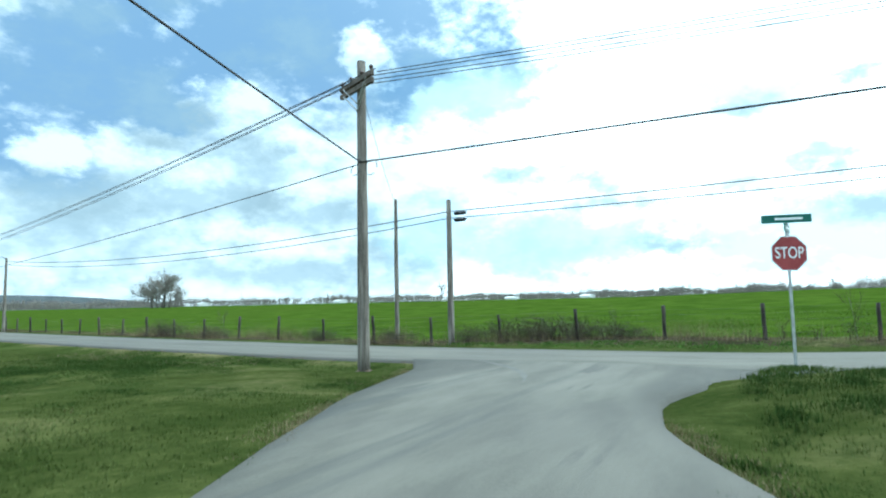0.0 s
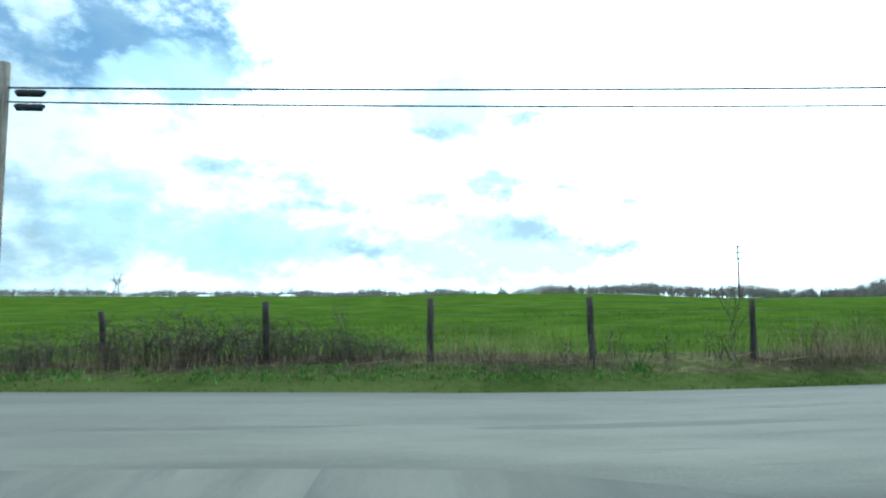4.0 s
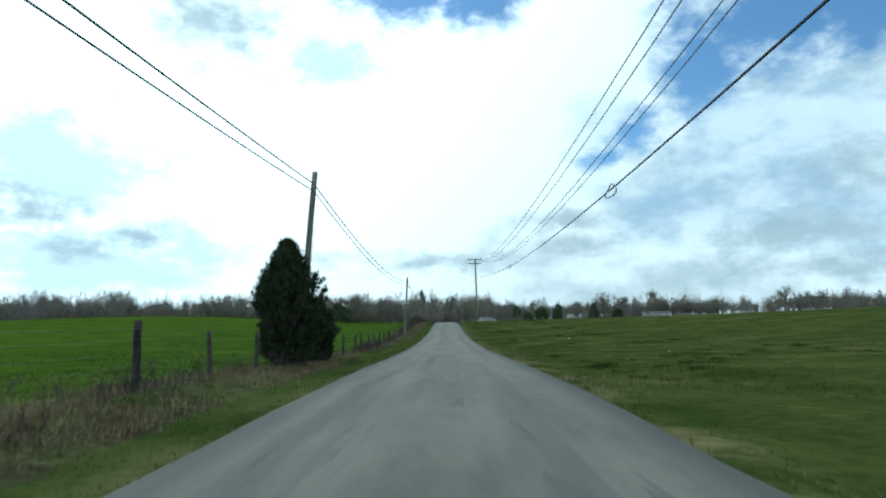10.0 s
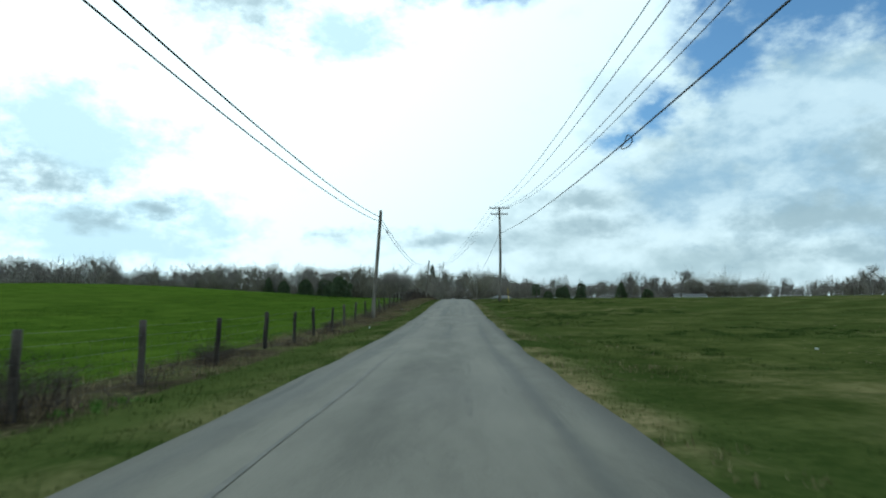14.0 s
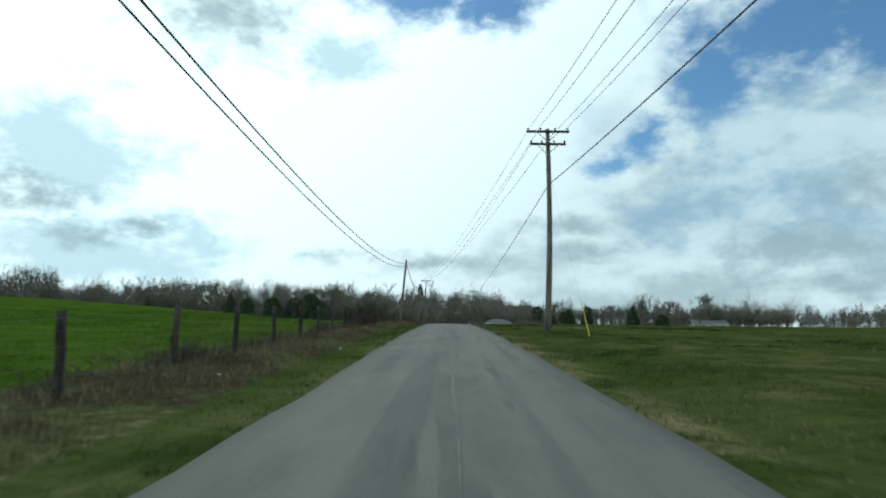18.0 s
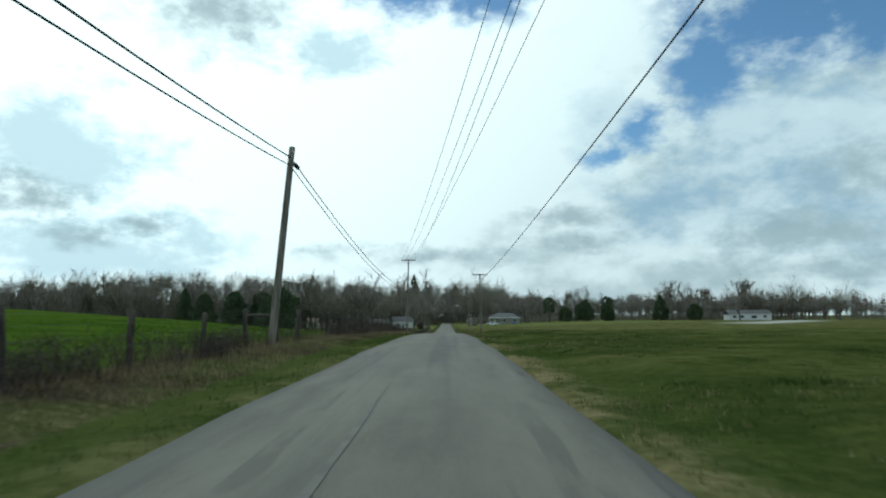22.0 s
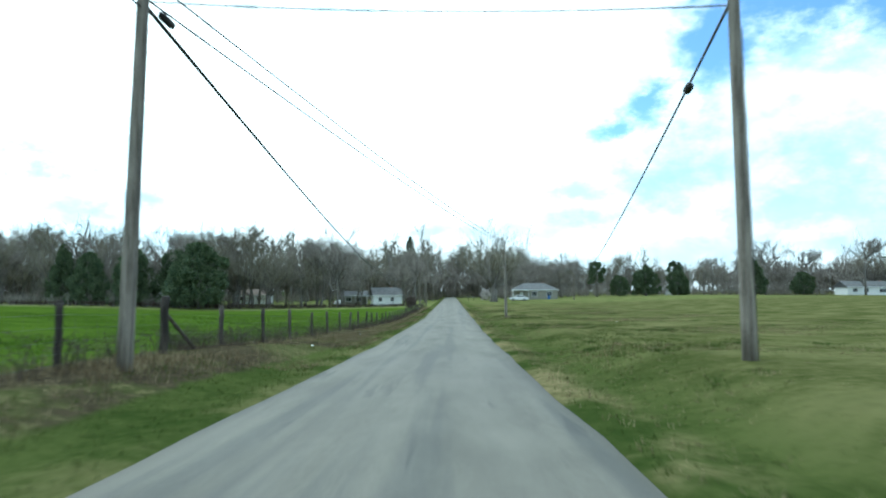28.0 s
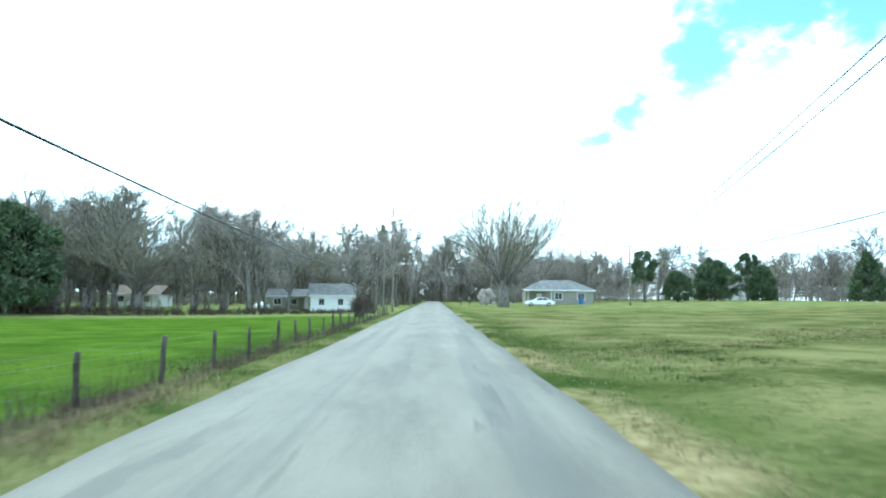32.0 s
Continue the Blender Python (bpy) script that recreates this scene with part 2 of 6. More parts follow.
M = {
    "pole": material("weathered_pole_wood", (0.10, 0.085, 0.07), (0.27, 0.24, 0.20), 2.0, 0.9, 0.5, fine=25, stretch=(6, 6, 0.5)),
    "arm": material("crossarm_wood", (0.07, 0.06, 0.05), (0.17, 0.14, 0.115), 3.0, 0.9, 0.4, fine=30),
    "post": material("fence_post_wood", (0.026, 0.022, 0.019), (0.085, 0.071, 0.058), 3.0, 0.95, 0.6, fine=30, stretch=(5, 5, 0.6), piece=0.25),
    "steel": material("galvanised_steel", (0.34, 0.35, 0.35), (0.5, 0.5, 0.5), 8, 0.45, 0.1, 0.9),
    "wire": material("aged_wire", (0.06, 0.06, 0.06), (0.13, 0.12, 0.11), 4, 0.6, 0, 0.6),
    "cable": material("black_cable", (0.012, 0.012, 0.013), (0.03, 0.03, 0.032), 4, 0.6, 0),
    "alu": material("aluminium_line", (0.05, 0.05, 0.055), (0.10, 0.10, 0.11), 4, 0.5, 0, 0.4),
    "insulator": material("brown_porcelain", (0.05, 0.03, 0.025), (0.10, 0.06, 0.05), 4, 0.3, 0, spec=0.6),
    "red": material("faded_red_sheeting", (0.20, 0.030, 0.032), (0.28, 0.05, 0.05), 3, 0.5, 0.02),
    "white": material("white_sheeting", (0.72, 0.73, 0.72), (0.82, 0.82, 0.80), 5, 0.5, 0.02),
    "green": material("green_sign_sheeting", (0.015, 0.085, 0.062), (0.025, 0.13, 0.095), 3, 0.5, 0.02),
    "yellow": material("yellow_plastic", (0.62, 0.45, 0.02), (0.75, 0.58, 0.04), 4, 0.5, 0.05),
    "bark": material("grey_brown_bark", (0.086, 0.079, 0.071), (0.235, 0.216, 0.192), 2.5, 0.95, 0.6, fine=18, stretch=(3, 3, 0.7)),
    "twig": material("bare_twigs", (0.135, 0.121, 0.106), (0.335, 0.302, 0.262), 0.6, 0.9, 0, fine=3, island=0.5),
    "bud": material("budding_twigs", (0.14, 0.128, 0.10), (0.29, 0.265, 0.20), 0.6, 0.9, 0, fine=3, island=0.5),
    "blossom": material("pale_blossom", (0.42, 0.38, 0.36), (0.68, 0.64, 0.61), 1.2, 0.8, 0, fine=6, island=0.5),
    "needle": material("evergreen_needles", (0.050, 0.076, 0.038), (0.125, 0.155, 0.078), 0.9, 0.75, 0, fine=6, island=0.6),
    "cedar": material("dark_cedar_leaves", (0.014, 0.022, 0.010), (0.050, 0.066, 0.026), 1.2, 0.8, 0, fine=8, island=0.6),
    "dead": material("dead_grass", (0.105, 0.079, 0.046), (0.30, 0.24, 0.14), 1.5, 0.95, 0, fine=8, island=0.6, spec=0.0),
    "soil": material("bare_soil", (0.055, 0.038, 0.026), (0.14, 0.10, 0.07), 3, 0.95, 0.5, fine=25),
    "mark": material("old_tyre_rubber_mark", (0.084, 0.080, 0.068), (0.128, 0.120, 0.102), 2.0, 0.7, 0.1, fine=20),
    "bramble": material("bramble_stems", (0.026, 0.020, 0.017), (0.092, 0.069, 0.054), 1.5, 0.9, 0, fine=8, island=0.6),
    "grass": material("verge_grass", (0.046, 0.064, 0.015), (0.108, 0.128, 0.041), 0.35, 0.8, 0, fine=3, island=0.5, spec=0.0),
    "rough": material("rough_dark_grass", (0.026, 0.048, 0.011), (0.068, 0.100, 0.026), 0.35, 0.8, 0, fine=3, island=0.5, spec=0.0),
    "wheat": material("young_wheat", (0.056, 0.096, 0.012), (0.100, 0.150, 0.022), 0.2, 0.7, 0, fine=3, island=0.4, spec=0.0),
    "weed": material("broad_weeds", (0.06, 0.12, 0.02), (0.14, 0.22, 0.05), 0.8, 0.7, 0, fine=5, island=0.5, spec=0.0),
    "siding": material("white_siding", (0.66, 0.67, 0.66), (0.78, 0.78, 0.76), 1.2, 0.6, 0.1, stretch=(1, 1, 12)),
    "tan": material("tan_siding", (0.21, 0.20, 0.165), (0.30, 0.285, 0.24), 1.2, 0.7, 0.1, stretch=(1, 1, 10)),
    "brick": material("pale_red_brick", (0.26, 0.15, 0.11), (0.36, 0.22, 0.17), 3, 0.85, 0.3, fine=14),
    "shingle": material("grey_shingles", (0.075, 0.075, 0.077), (0.15, 0.15, 0.148), 1.5, 0.9, 0.3, fine=12),
    "brown_roof": material("brown_shingles", (0.10, 0.075, 0.06), (0.18, 0.14, 0.11), 1.5, 0.9, 0.3, fine=12),
    "trim": material("white_trim", (0.70, 0.70, 0.69), (0.80, 0.80, 0.79), 3, 0.5, 0.05),
    "pane": material("dark_window_glass", (0.02, 0.025, 0.03), (0.04, 0.045, 0.05), 2, 0.08, 0, spec=0.8),
    "carpaint": material("white_car_paint", (0.74, 0.75, 0.75), (0.80, 0.80, 0.80), 2, 0.2, 0, spec=0.6),
    "rubber": material("tyre_rubber", (0.015, 0.015, 0.015), (0.035, 0.035, 0.035), 5, 0.8, 0.2),
    "lamp_red": material("red_tail_lamp", (0.30, 0.01, 0.01), (0.42, 0.02, 0.02), 5, 0.2, 0),
    "blue": material("blue_plastic", (0.03, 0.09, 0.28), (0.04, 0.13, 0.36), 4, 0.5, 0.05),
    "gravel": material("pale_gravel", (0.36, 0.35, 0.32), (0.55, 0.54, 0.50), 0.8, 0.95, 0.4, fine=20),
    "hill": material("far_wooded_hill", (0.045, 0.055, 0.06), (0.075, 0.085, 0.085), 0.05, 1.0, 0, fine=0.4),
    "box": material("weathered_sheet_metal", (0.20, 0.20, 0.20), (0.34, 0.34, 0.33), 3, 0.5, 0.1, 0.5),
}


def node_tools(m):
    n, l = m.node_tree.nodes, m.node_tree.links

    def put(s, v):
        if isinstance(v, (int, float, tuple)):
            s.default_value = v
        else:
            l.new(v, s)

    def mth(op, a, b=0.0, c=0.0):
        x = n.new("ShaderNodeMath")
        x.operation = op
        for s, v in zip(x.inputs, (a, b, c)):
            put(s, v)
        return x.outputs[0]

    def step(v, a, b):
        x = n.new("ShaderNodeMapRange")
        x.interpolation_type = "SMOOTHSTEP"
        put(x.inputs[0], v)
        x.inputs[1].default_value, x.inputs[2].default_value = a, b
        return x.outputs[0]

    def mix(f, a, b):
        x = n.new("ShaderNodeMix")
        x.data_type = "RGBA"
        for s, v in ((x.inputs[0], f), (x.inputs[6], a), (x.inputs[7], b)):
            put(s, v)
        return x.outputs[2]

    def noise_at(scale, detail=5, rough=0.55, stretch=(1, 1, 1)):
        co, mp, t = n.new("ShaderNodeTexCoord"), n.new("ShaderNodeMapping"), n.new("ShaderNodeTexNoise")
        mp.inputs["Scale"].default_value = stretch
        l.new(co.outputs["Object"], mp.inputs[0])
        l.new(mp.outputs[0], t.inputs[0])
        t.inputs["Scale"].default_value, t.inputs["Detail"].default_value, t.inputs["Roughness"].default_value = scale, detail, rough
        return t.outputs[0]

    def attr(name):
        a = n.new("ShaderNodeAttribute")
        a.attribute_name = name
        return a.outputs["Fac"]

    def relief(h, strength, dist):
        b = n.new("ShaderNodeBump")
        b.inputs["Strength"].default_value, b.inputs["Distance"].default_value = strength, dist
        put(b.inputs["Height"], h)
        l.new(b.outputs[0], n["Principled BSDF"].inputs["Normal"])

    return n, l, put, mth, step, mix, noise_at, attr, relief


def ground_material():
    """Crop, mown grass, verge and lawn, parted by the distance from the road's middle."""
    m = bpy.data.materials.new("farm_ground")
    m.use_nodes = True
    n, l, put, mth, step, mix, noise_at, attr, relief = node_tools(m)
    across = attr("across")
    wob = mth("ADD", across, mth("MULTIPLY", mth("SUBTRACT", noise_at(0.5), 0.5), 3.0))
    big, mid, fine = noise_at(0.035, 6, 0.6), noise_at(0.35, 6, 0.6), noise_at(5.0, 6, 0.7)
    tone = mth("ADD", mth("MULTIPLY", mid, 0.6), mth("MULTIPLY", fine, 0.4))
    crop = mix(step(tone, 0.38, 0.62), (0.036, 0.064, 0.007, 1), (0.074, 0.112, 0.014, 1))
    crop = mix(mth("MULTIPLY", step(big, 0.45, 0.7), 0.5), crop, (0.058, 0.080, 0.013, 1))
    mown = mix(step(tone, 0.36, 0.62), (0.034, 0.046, 0.011, 1), (0.084, 0.093, 0.028, 1))
    straw = mix(step(fine, 0.3, 0.7), (0.13, 0.105, 0.05, 1), (0.26, 0.215, 0.115, 1))
    mown = mix(mth("MULTIPLY", step(mth("ADD", mth("MULTIPLY", big, 0.5), mth("MULTIPLY", mid, 0.5)), 0.50, 0.66), 0.42), mown, straw)
    rough = step(mth("ADD", mth("MULTIPLY", noise_at(0.16, 4, 0.6), 0.7), mth("MULTIPLY", mid, 0.3)), 0.50, 0.60)
    mown = mix(mth("MULTIPLY", rough, 0.42), mown, (0.030, 0.050, 0.010, 1))
    clump = step(mth("ADD", mth("MULTIPLY", noise_at(1.7, 4, 0.65), 0.75), mth("MULTIPLY", fine, 0.25)), 0.49, 0.57)
    mown = mix(mth("MULTIPLY", clump, 0.45), mown, (0.026, 0.040, 0.009, 1))
    olive = mix(step(tone, 0.38, 0.62), (0.075, 0.078, 0.026, 1), (0.168, 0.156, 0.068, 1))
    mown = mix(mth("MULTIPLY", attr("dry"), mth("MULTIPLY_ADD", mid, 0.6, 0.3)), mown, olive)
    verge = mix(step(tone, 0.36, 0.6), (0.031, 0.047, 0.011, 1), (0.069, 0.084, 0.024, 1))
    brush = mix(step(tone, 0.35, 0.65), (0.030, 0.026, 0.017, 1), (0.092, 0.074, 0.044, 1))
    brush = mix(mth("MULTIPLY", step(mid, 0.46, 0.58), 0.6), brush, verge)
    # from west to east: crop, dead brush under the fence, verge, road, verge, mown grass
    brush = mix(mth("MULTIPLY", step(mth("ADD", mth("MULTIPLY", fine, 0.6), mth("MULTIPLY", mid, 0.4)), 0.52, 0.64), 0.4), brush, straw)
    col = mix(step(wob, -6.6, -5.8), crop, verge)
    col = mix(step(mth("ADD", attr("brush"), mth("MULTIPLY", mth("SUBTRACT", noise_at(0.9), 0.5), 0.9)), 0.35, 0.65), col, brush)
    col = mix(step(wob, 2.8, 5.5), col, mown)
    edge = mth("MULTIPLY", mth("MULTIPLY", mth("SUBTRACT", 1.0, step(mth("ABSOLUTE", across), 2.4, 3.5)), step(mid, 0.42, 0.62)), mth("MULTIPLY_ADD", step(across, -1, 1), 0.6, 0.3))
    col = mix(edge, col, straw)
    col = mix(attr("lawn"), col, mix(step(tone, 0.4, 0.62), (0.11, 0.135, 0.040, 1), (0.22, 0.22, 0.085, 1)))
    col = mix(attr("gravel"), col, mix(step(fine, 0.3, 0.7), (0.26, 0.25, 0.22, 1), (0.42, 0.41, 0.37, 1)))
    put(n["Principled BSDF"].inputs["Base Color"], col)
    n["Principled BSDF"].inputs["Roughness"].default_value = 0.95
    n["Principled BSDF"].inputs["Specular IOR Level"].default_value = 0.0
    relief(mth("ADD", fine, mth("MULTIPLY", mid, 1.5)), 0.8, 0.08)
    return m


def road_material(name="old_asphalt", turned=False):
    """Old pale chip-sealed asphalt with darker edges, worn wheel tracks and sealed cracks."""
    m = bpy.data.materials.new(name)
    m.use_nodes = True
    n, l, put, mth, step, mix, noise_at, attr, relief = node_tools(m)
    across = attr("across")

    def along(k):
        return (k, 1.0, 1) if turned else (1.0, k, 1)

    fine, mid, big = noise_at(70, 4, 0.7), noise_at(1.1, 6, 0.65, along(0.25)), noise_at(0.12, 4)
    tone = mth("ADD", mth("MULTIPLY", mid, 0.55), mth("MULTIPLY", fine, 0.45))
    col = mix(step(tone, 0.36, 0.64), (0.092, 0.086, 0.070, 1), (0.172, 0.160, 0.130, 1))
    col = mix(mth("MULTIPLY", step(big, 0.45, 0.65), 0.4), col, (0.115, 0.107, 0.094, 1))
    track = mth("SUBTRACT", 1.0, step(mth("ABSOLUTE", mth("SUBTRACT", mth("ABSOLUTE", across), 0.95)), 0.15, 0.55))
    col = mix(mth("MULTIPLY", track, 0.22), col, (0.205, 0.190, 0.156, 1))
    rim = step(mth("ADD", mth("ABSOLUTE", across), mth("MULTIPLY", mth("SUBTRACT", mid, 0.5), 0.9)), 1.85, 2.35)
    col = mix(mth("MULTIPLY", rim, 0.55), col, (0.056, 0.053, 0.047, 1))
    # streaks along the way of travel, oil and old repairs
    streak = noise_at(1.6, 4, 0.5, along(0.02))
    col = mix(mth("MULTIPLY", step(streak, 0.52, 0.66), 0.45), col, (0.065, 0.066, 0.064, 1))
    crack = mth("MULTIPLY", step(noise_at(2.2, 3, 0.5, along(0.06)), 0.60, 0.64), step(mid, 0.48, 0.6))
    col = mix(mth("MULTIPLY", crack, 0.45), col, (0.045, 0.045, 0.044, 1))
    put(n["Principled BSDF"].inputs["Base Color"], col)
    n["Principled BSDF"].inputs["Roughness"].default_value = 0.8
    n["Principled BSDF"].inputs["Specular IOR Level"].default_value = 0.24
    relief(mth("ADD", fine, mth("MULTIPLY", crack, -0.8)), 0.5, 0.012)
    return m


# ---- mesh tools ----


class Geo:
    """Gathers vertices and faces for one mesh."""

    def __init__(self):
        self.v, self.f = [], []

    def quadbox(self, size, at=(0, 0, 0), turn=None, taper=1.0):
        """A box of that size, its middle at `at`, with chamfered upright edges."""
        sx, sy, sz = (s / 2 for s in size)
        c = 0.18 * min(sx, sy)
        ring = [(-sx + c, -sy), (sx - c, -sy), (sx, -sy + c), (sx, sy - c), (sx - c, sy), (-sx + c, sy), (-sx, sy - c), (-sx, -sy + c)]
        b, k = len(self.v), len(ring)
        for z, s in ((-sz, 1.0), (sz, taper)):
            for x, y in ring:
                p = Vector((x * s, y * s, z))
                if turn is not None:
                    p = turn @ p
                self.v.append((p.x + at[0], p.y + at[1], p.z + at[2]))
        self.f += [tuple(b + i for i in reversed(range(k))), tuple(b + k + i for i in range(k))]
        self.f += [(b + i, b + (i + 1) % k, b + k + (i + 1) % k, b + k + i) for i in range(k)]
        return self

    def tube(self, pts, radii, sides=6, cap=True, phase=0.0):
        b = len(self.v)
        pts = [Vector(p) for p in pts]
        for i, p in enumerate(pts):
            d = (pts[min(i + 1, len(pts) - 1)] - pts[max(i - 1, 0)]).normalized()
            u = d.orthogonal().normalized() if abs(d.z) > 0.95 else d.cross(Vector((0, 0, 1))).normalized()
            w = d.cross(u)
            for k in range(sides):
                a = phase + 2 * math.pi * k / sides
                q = p + (u * math.cos(a) + w * math.sin(a)) * radii[i]
                self.v.append(tuple(q))
        for i in range(len(pts) - 1):
            for k in range(sides):
                k2 = (k + 1) % sides
                self.f.append((b + i * sides + k, b + i * sides + k2, b + (i + 1) * sides + k2, b + (i + 1) * sides + k))
        if cap and sides > 2:
            self.f.append(tuple(b + k for k in reversed(range(sides))))
            self.f.append(tuple(b + (len(pts) - 1) * sides + k for k in range(sides)))
        return self

    def plate(self, pts, normal, thick):
        """A flat outline given thickness."""
        b, k = len(self.v), len(pts)
        nn = Vector(normal).normalized() * thick / 2
        self.v += [tuple(Vector(p) - nn) for p in pts] + [tuple(Vector(p) + nn) for p in pts]
        self.f += [tuple(b + i for i in reversed(range(k))), tuple(b + k + i for i in range(k))]
        self.f += [(b + i, b + (i + 1) % k, b + k + (i + 1) % k, b + k + i) for i in range(k)]
        return self

    def mesh(self, name, mat, smooth=False):
        me = bpy.data.meshes.new(name)
        me.from_pydata(self.v, [], self.f)
        me.materials.append(mat)
        if smooth:
            me.polygons.foreach_set("use_smooth", [True] * len(me.polygons))
        me.update()
        return me


def part(name, g, mat, parent=None, label="", smooth=False):
    """One mesh object from a Geo (or a ready mesh) under a thing or a part."""
    ob = new(name, g if isinstance(g, bpy.types.Mesh) else g.mesh(name, mat, smooth))
    ob.parent = parent
    return tagged(ob, label)


def thing(name, at, label, category, group="", kind=""):
    ob = new(name)
    ob.location = at
    ob.empty_display_size = 0.2
    return tagged(ob, label, category, group, kind)


def array_mesh(name, verts, tris, mat):
    """A mesh from numpy arrays of points and of triangles."""
    me = bpy.data.meshes.new(name)
    me.vertices.add(len(verts))
    me.vertices.foreach_set("co", np.ascontiguousarray(verts, dtype=np.float32).ravel())
    me.loops.add(tris.size)
    me.loops.foreach_set("vertex_index", np.ascontiguousarray(tris, dtype=np.int32).ravel())
    me.polygons.add(len(tris))
    me.polygons.foreach_set("loop_start", np.arange(0, tris.size, 3, dtype=np.int32))
    me.materials.append(mat)
    me.update(calc_edges=True)
    return me


def tuft_mesh(name, places, mat, blades, height, width, spread, rng):
    """Tufts of bent narrow blades; places: n x 3; height: n or a number."""
    n = len(places)
    base = np.repeat(places, blades, 0)
    h = np.repeat(np.broadcast_to(height, (n,)), blades) * rng.uniform(0.5, 1.15, n * blades)
    a = rng.uniform(0, 2 * np.pi, n * blades)
    lean = rng.uniform(0.1, 0.8, n * blades) * h
    off = rng.normal(0, spread, (n * blades, 2))
    base = base + np.concatenate([off, np.zeros((n * blades, 1))], 1)
    side = np.stack([-np.sin(a), np.cos(a), 0 * a], 1) * width / 2
    tip = base + np.stack([np.cos(a) * lean, np.sin(a) * lean, h], 1)
    base[:, 2] -= 0.02
    verts = np.stack([base - side, base + side, tip], 1).reshape(-1, 3)
    return array_mesh(name, verts, np.arange(len(verts)).reshape(-1, 3), mat)


# ---- ground and road ----
MID_Y = (-400, -180, -119, -77, -62, -45, -33, -20, -8, 60, 95, 125, 175, 200, 222, 242, 300, 700)
MID_X = (-135, -45, -23, -10.2, -6.6, -3.1, -1.1, -0.4, -0.1, -0.05, -0.05, -0.12, -0.22, -0.3, -0.15, 0.02, 0.0, 0.0)
def road_mid(y):
    return np.interp(y, MID_Y, MID_X)


def road_half(y):
    return np.interp(y, (-60, -25, 5, 30, 100, 140), (2.3, 2.55, 2.45, 2.25, 2.25, 2.1))


def road_height(y):
    return np.interp(y, ROAD_Y, ROAD_Z)


def soft(v, a, b):
    t = np.clip((v - a) / (b - a), 0, 1)
    return t * t * (3 - 2 * t)


def eased(x, xs, ys, wide=1.6):
    """Values along a broken line whose corners are rounded off."""
    x = np.asarray(x, float)
    return sum(np.interp(x + wide * k, xs, ys) for k in (-1.0, -0.6, -0.2, 0.2, 0.6, 1.0)) / 6


def side_mid(x):
    """The side road's middle: across the mouth, then out to the east."""
    return eased(x, (1, 3, 6.5, 10, 16.7, 40, 130), (-24.6, -24.6, -25.0, -24.2, -21.3, -10.5, 31.0))


def terrain(x, y):
    """Height of the land."""
    x, y = np.asarray(x, float), np.asarray(y, float)
    s = x - road_mid(y)
    near = np.abs(s)
    z = road_height(y) - 0.03 - 0.13 * (1 - soft(near, 1.7, 2.5)) - 0.10 * soft(near, 2.5, 3.6) + 0.04 * soft(near, 4.0, 8.0)
    bank = np.interp(y, (-60, -35, -25, -5, 8, 20, 45, 70, 85, 115, 135, 155, 185, 203, 210, 218, 228, 248, 262, 330),
                     (0.0, 0.0, 0.28, 0.28, 0.28, 0.0, -0.1, 0.0, 0.18, 0.28, 0.28, 0.2, 0.28, 0.42, 0.28, 0.1, -0.15, -0.6, -0.85, -0.95))
    z = z + bank * soft(-s, 3.0, 5.0)
    z = z + np.interp(y, (60, 95, 105, 130, 180, 202, 225, 245, 300), (0.0, 0.18, 0.24, 0.2, 0.36, 0.52, 0.32, 0.2, 0.0)) * soft(s, 2.9, 5.2)
    left = soft(-s, 7, 110)
    west = left * np.where(y < 90, 2.0, 0) * (1 - soft(y, 40, 90)) + left * 1.0 * soft(y, 40, 90) * (1 - soft(y, 240, 320))
    hill = 3.8 * np.exp(-((x + 90) / 57) ** 2 - ((y - 195) / 72) ** 2) * soft(-s, 6, 40)
    dip = -1.1 * np.exp(-((x + 50) / 35) ** 2 - ((y - 325) / 45) ** 2)
    right = soft(s, 8, 75)
    goal = np.interp(y, (-60, 0, 80, 120, 200, 300, 400), (0.9, 2.0, 2.2, 1.7, 0.9, 0.35, 0.3))
    z = z + west + hill + dip
    z = np.where(s > 0, z * (1 - right) + goal * right, z)
    side = (1 - soft(np.abs(y - side_mid(x)), 4, 14)) * soft(x, 3, 12)
    z = z * (1 - side) + side * np.interp(x, (3, 9, 17, 40, 120), (-0.28, -0.12, 0.10, 0.5, 1.2))
    corner = soft(y - side_mid(x), 3.1, 4.3) * soft(x, 2.9, 4.3) * (1 - soft(y, -16, -6)) * (1 - soft(x, 10, 16))
    z = z * (1 - corner) + corner * np.maximum(z, 0.12)
    r = np.hypot(x, y - 100)
    return z * (1 - soft(r, 600, 1500)) + 1.5 * soft(r, 600, 1500)


def axis(lo, hi, centre, step, grow):
    """Places along an axis, close together round `centre` and wider apart outwards."""
    out = [0.0]
    d = step
    while out[-1] < hi - centre[1]:
        out.append(out[-1] + d)
        d *= grow
    up = [centre[1] + v for v in out]
    out, d = [0.0], step
    while out[-1] < centre[0] - lo:
        out.append(out[-1] + d)
        d *= grow
    down = [centre[0] - v for v in out][::-1]
    middle = list(np.arange(centre[0] + step, centre[1], step))
    return np.array(down + middle + up)


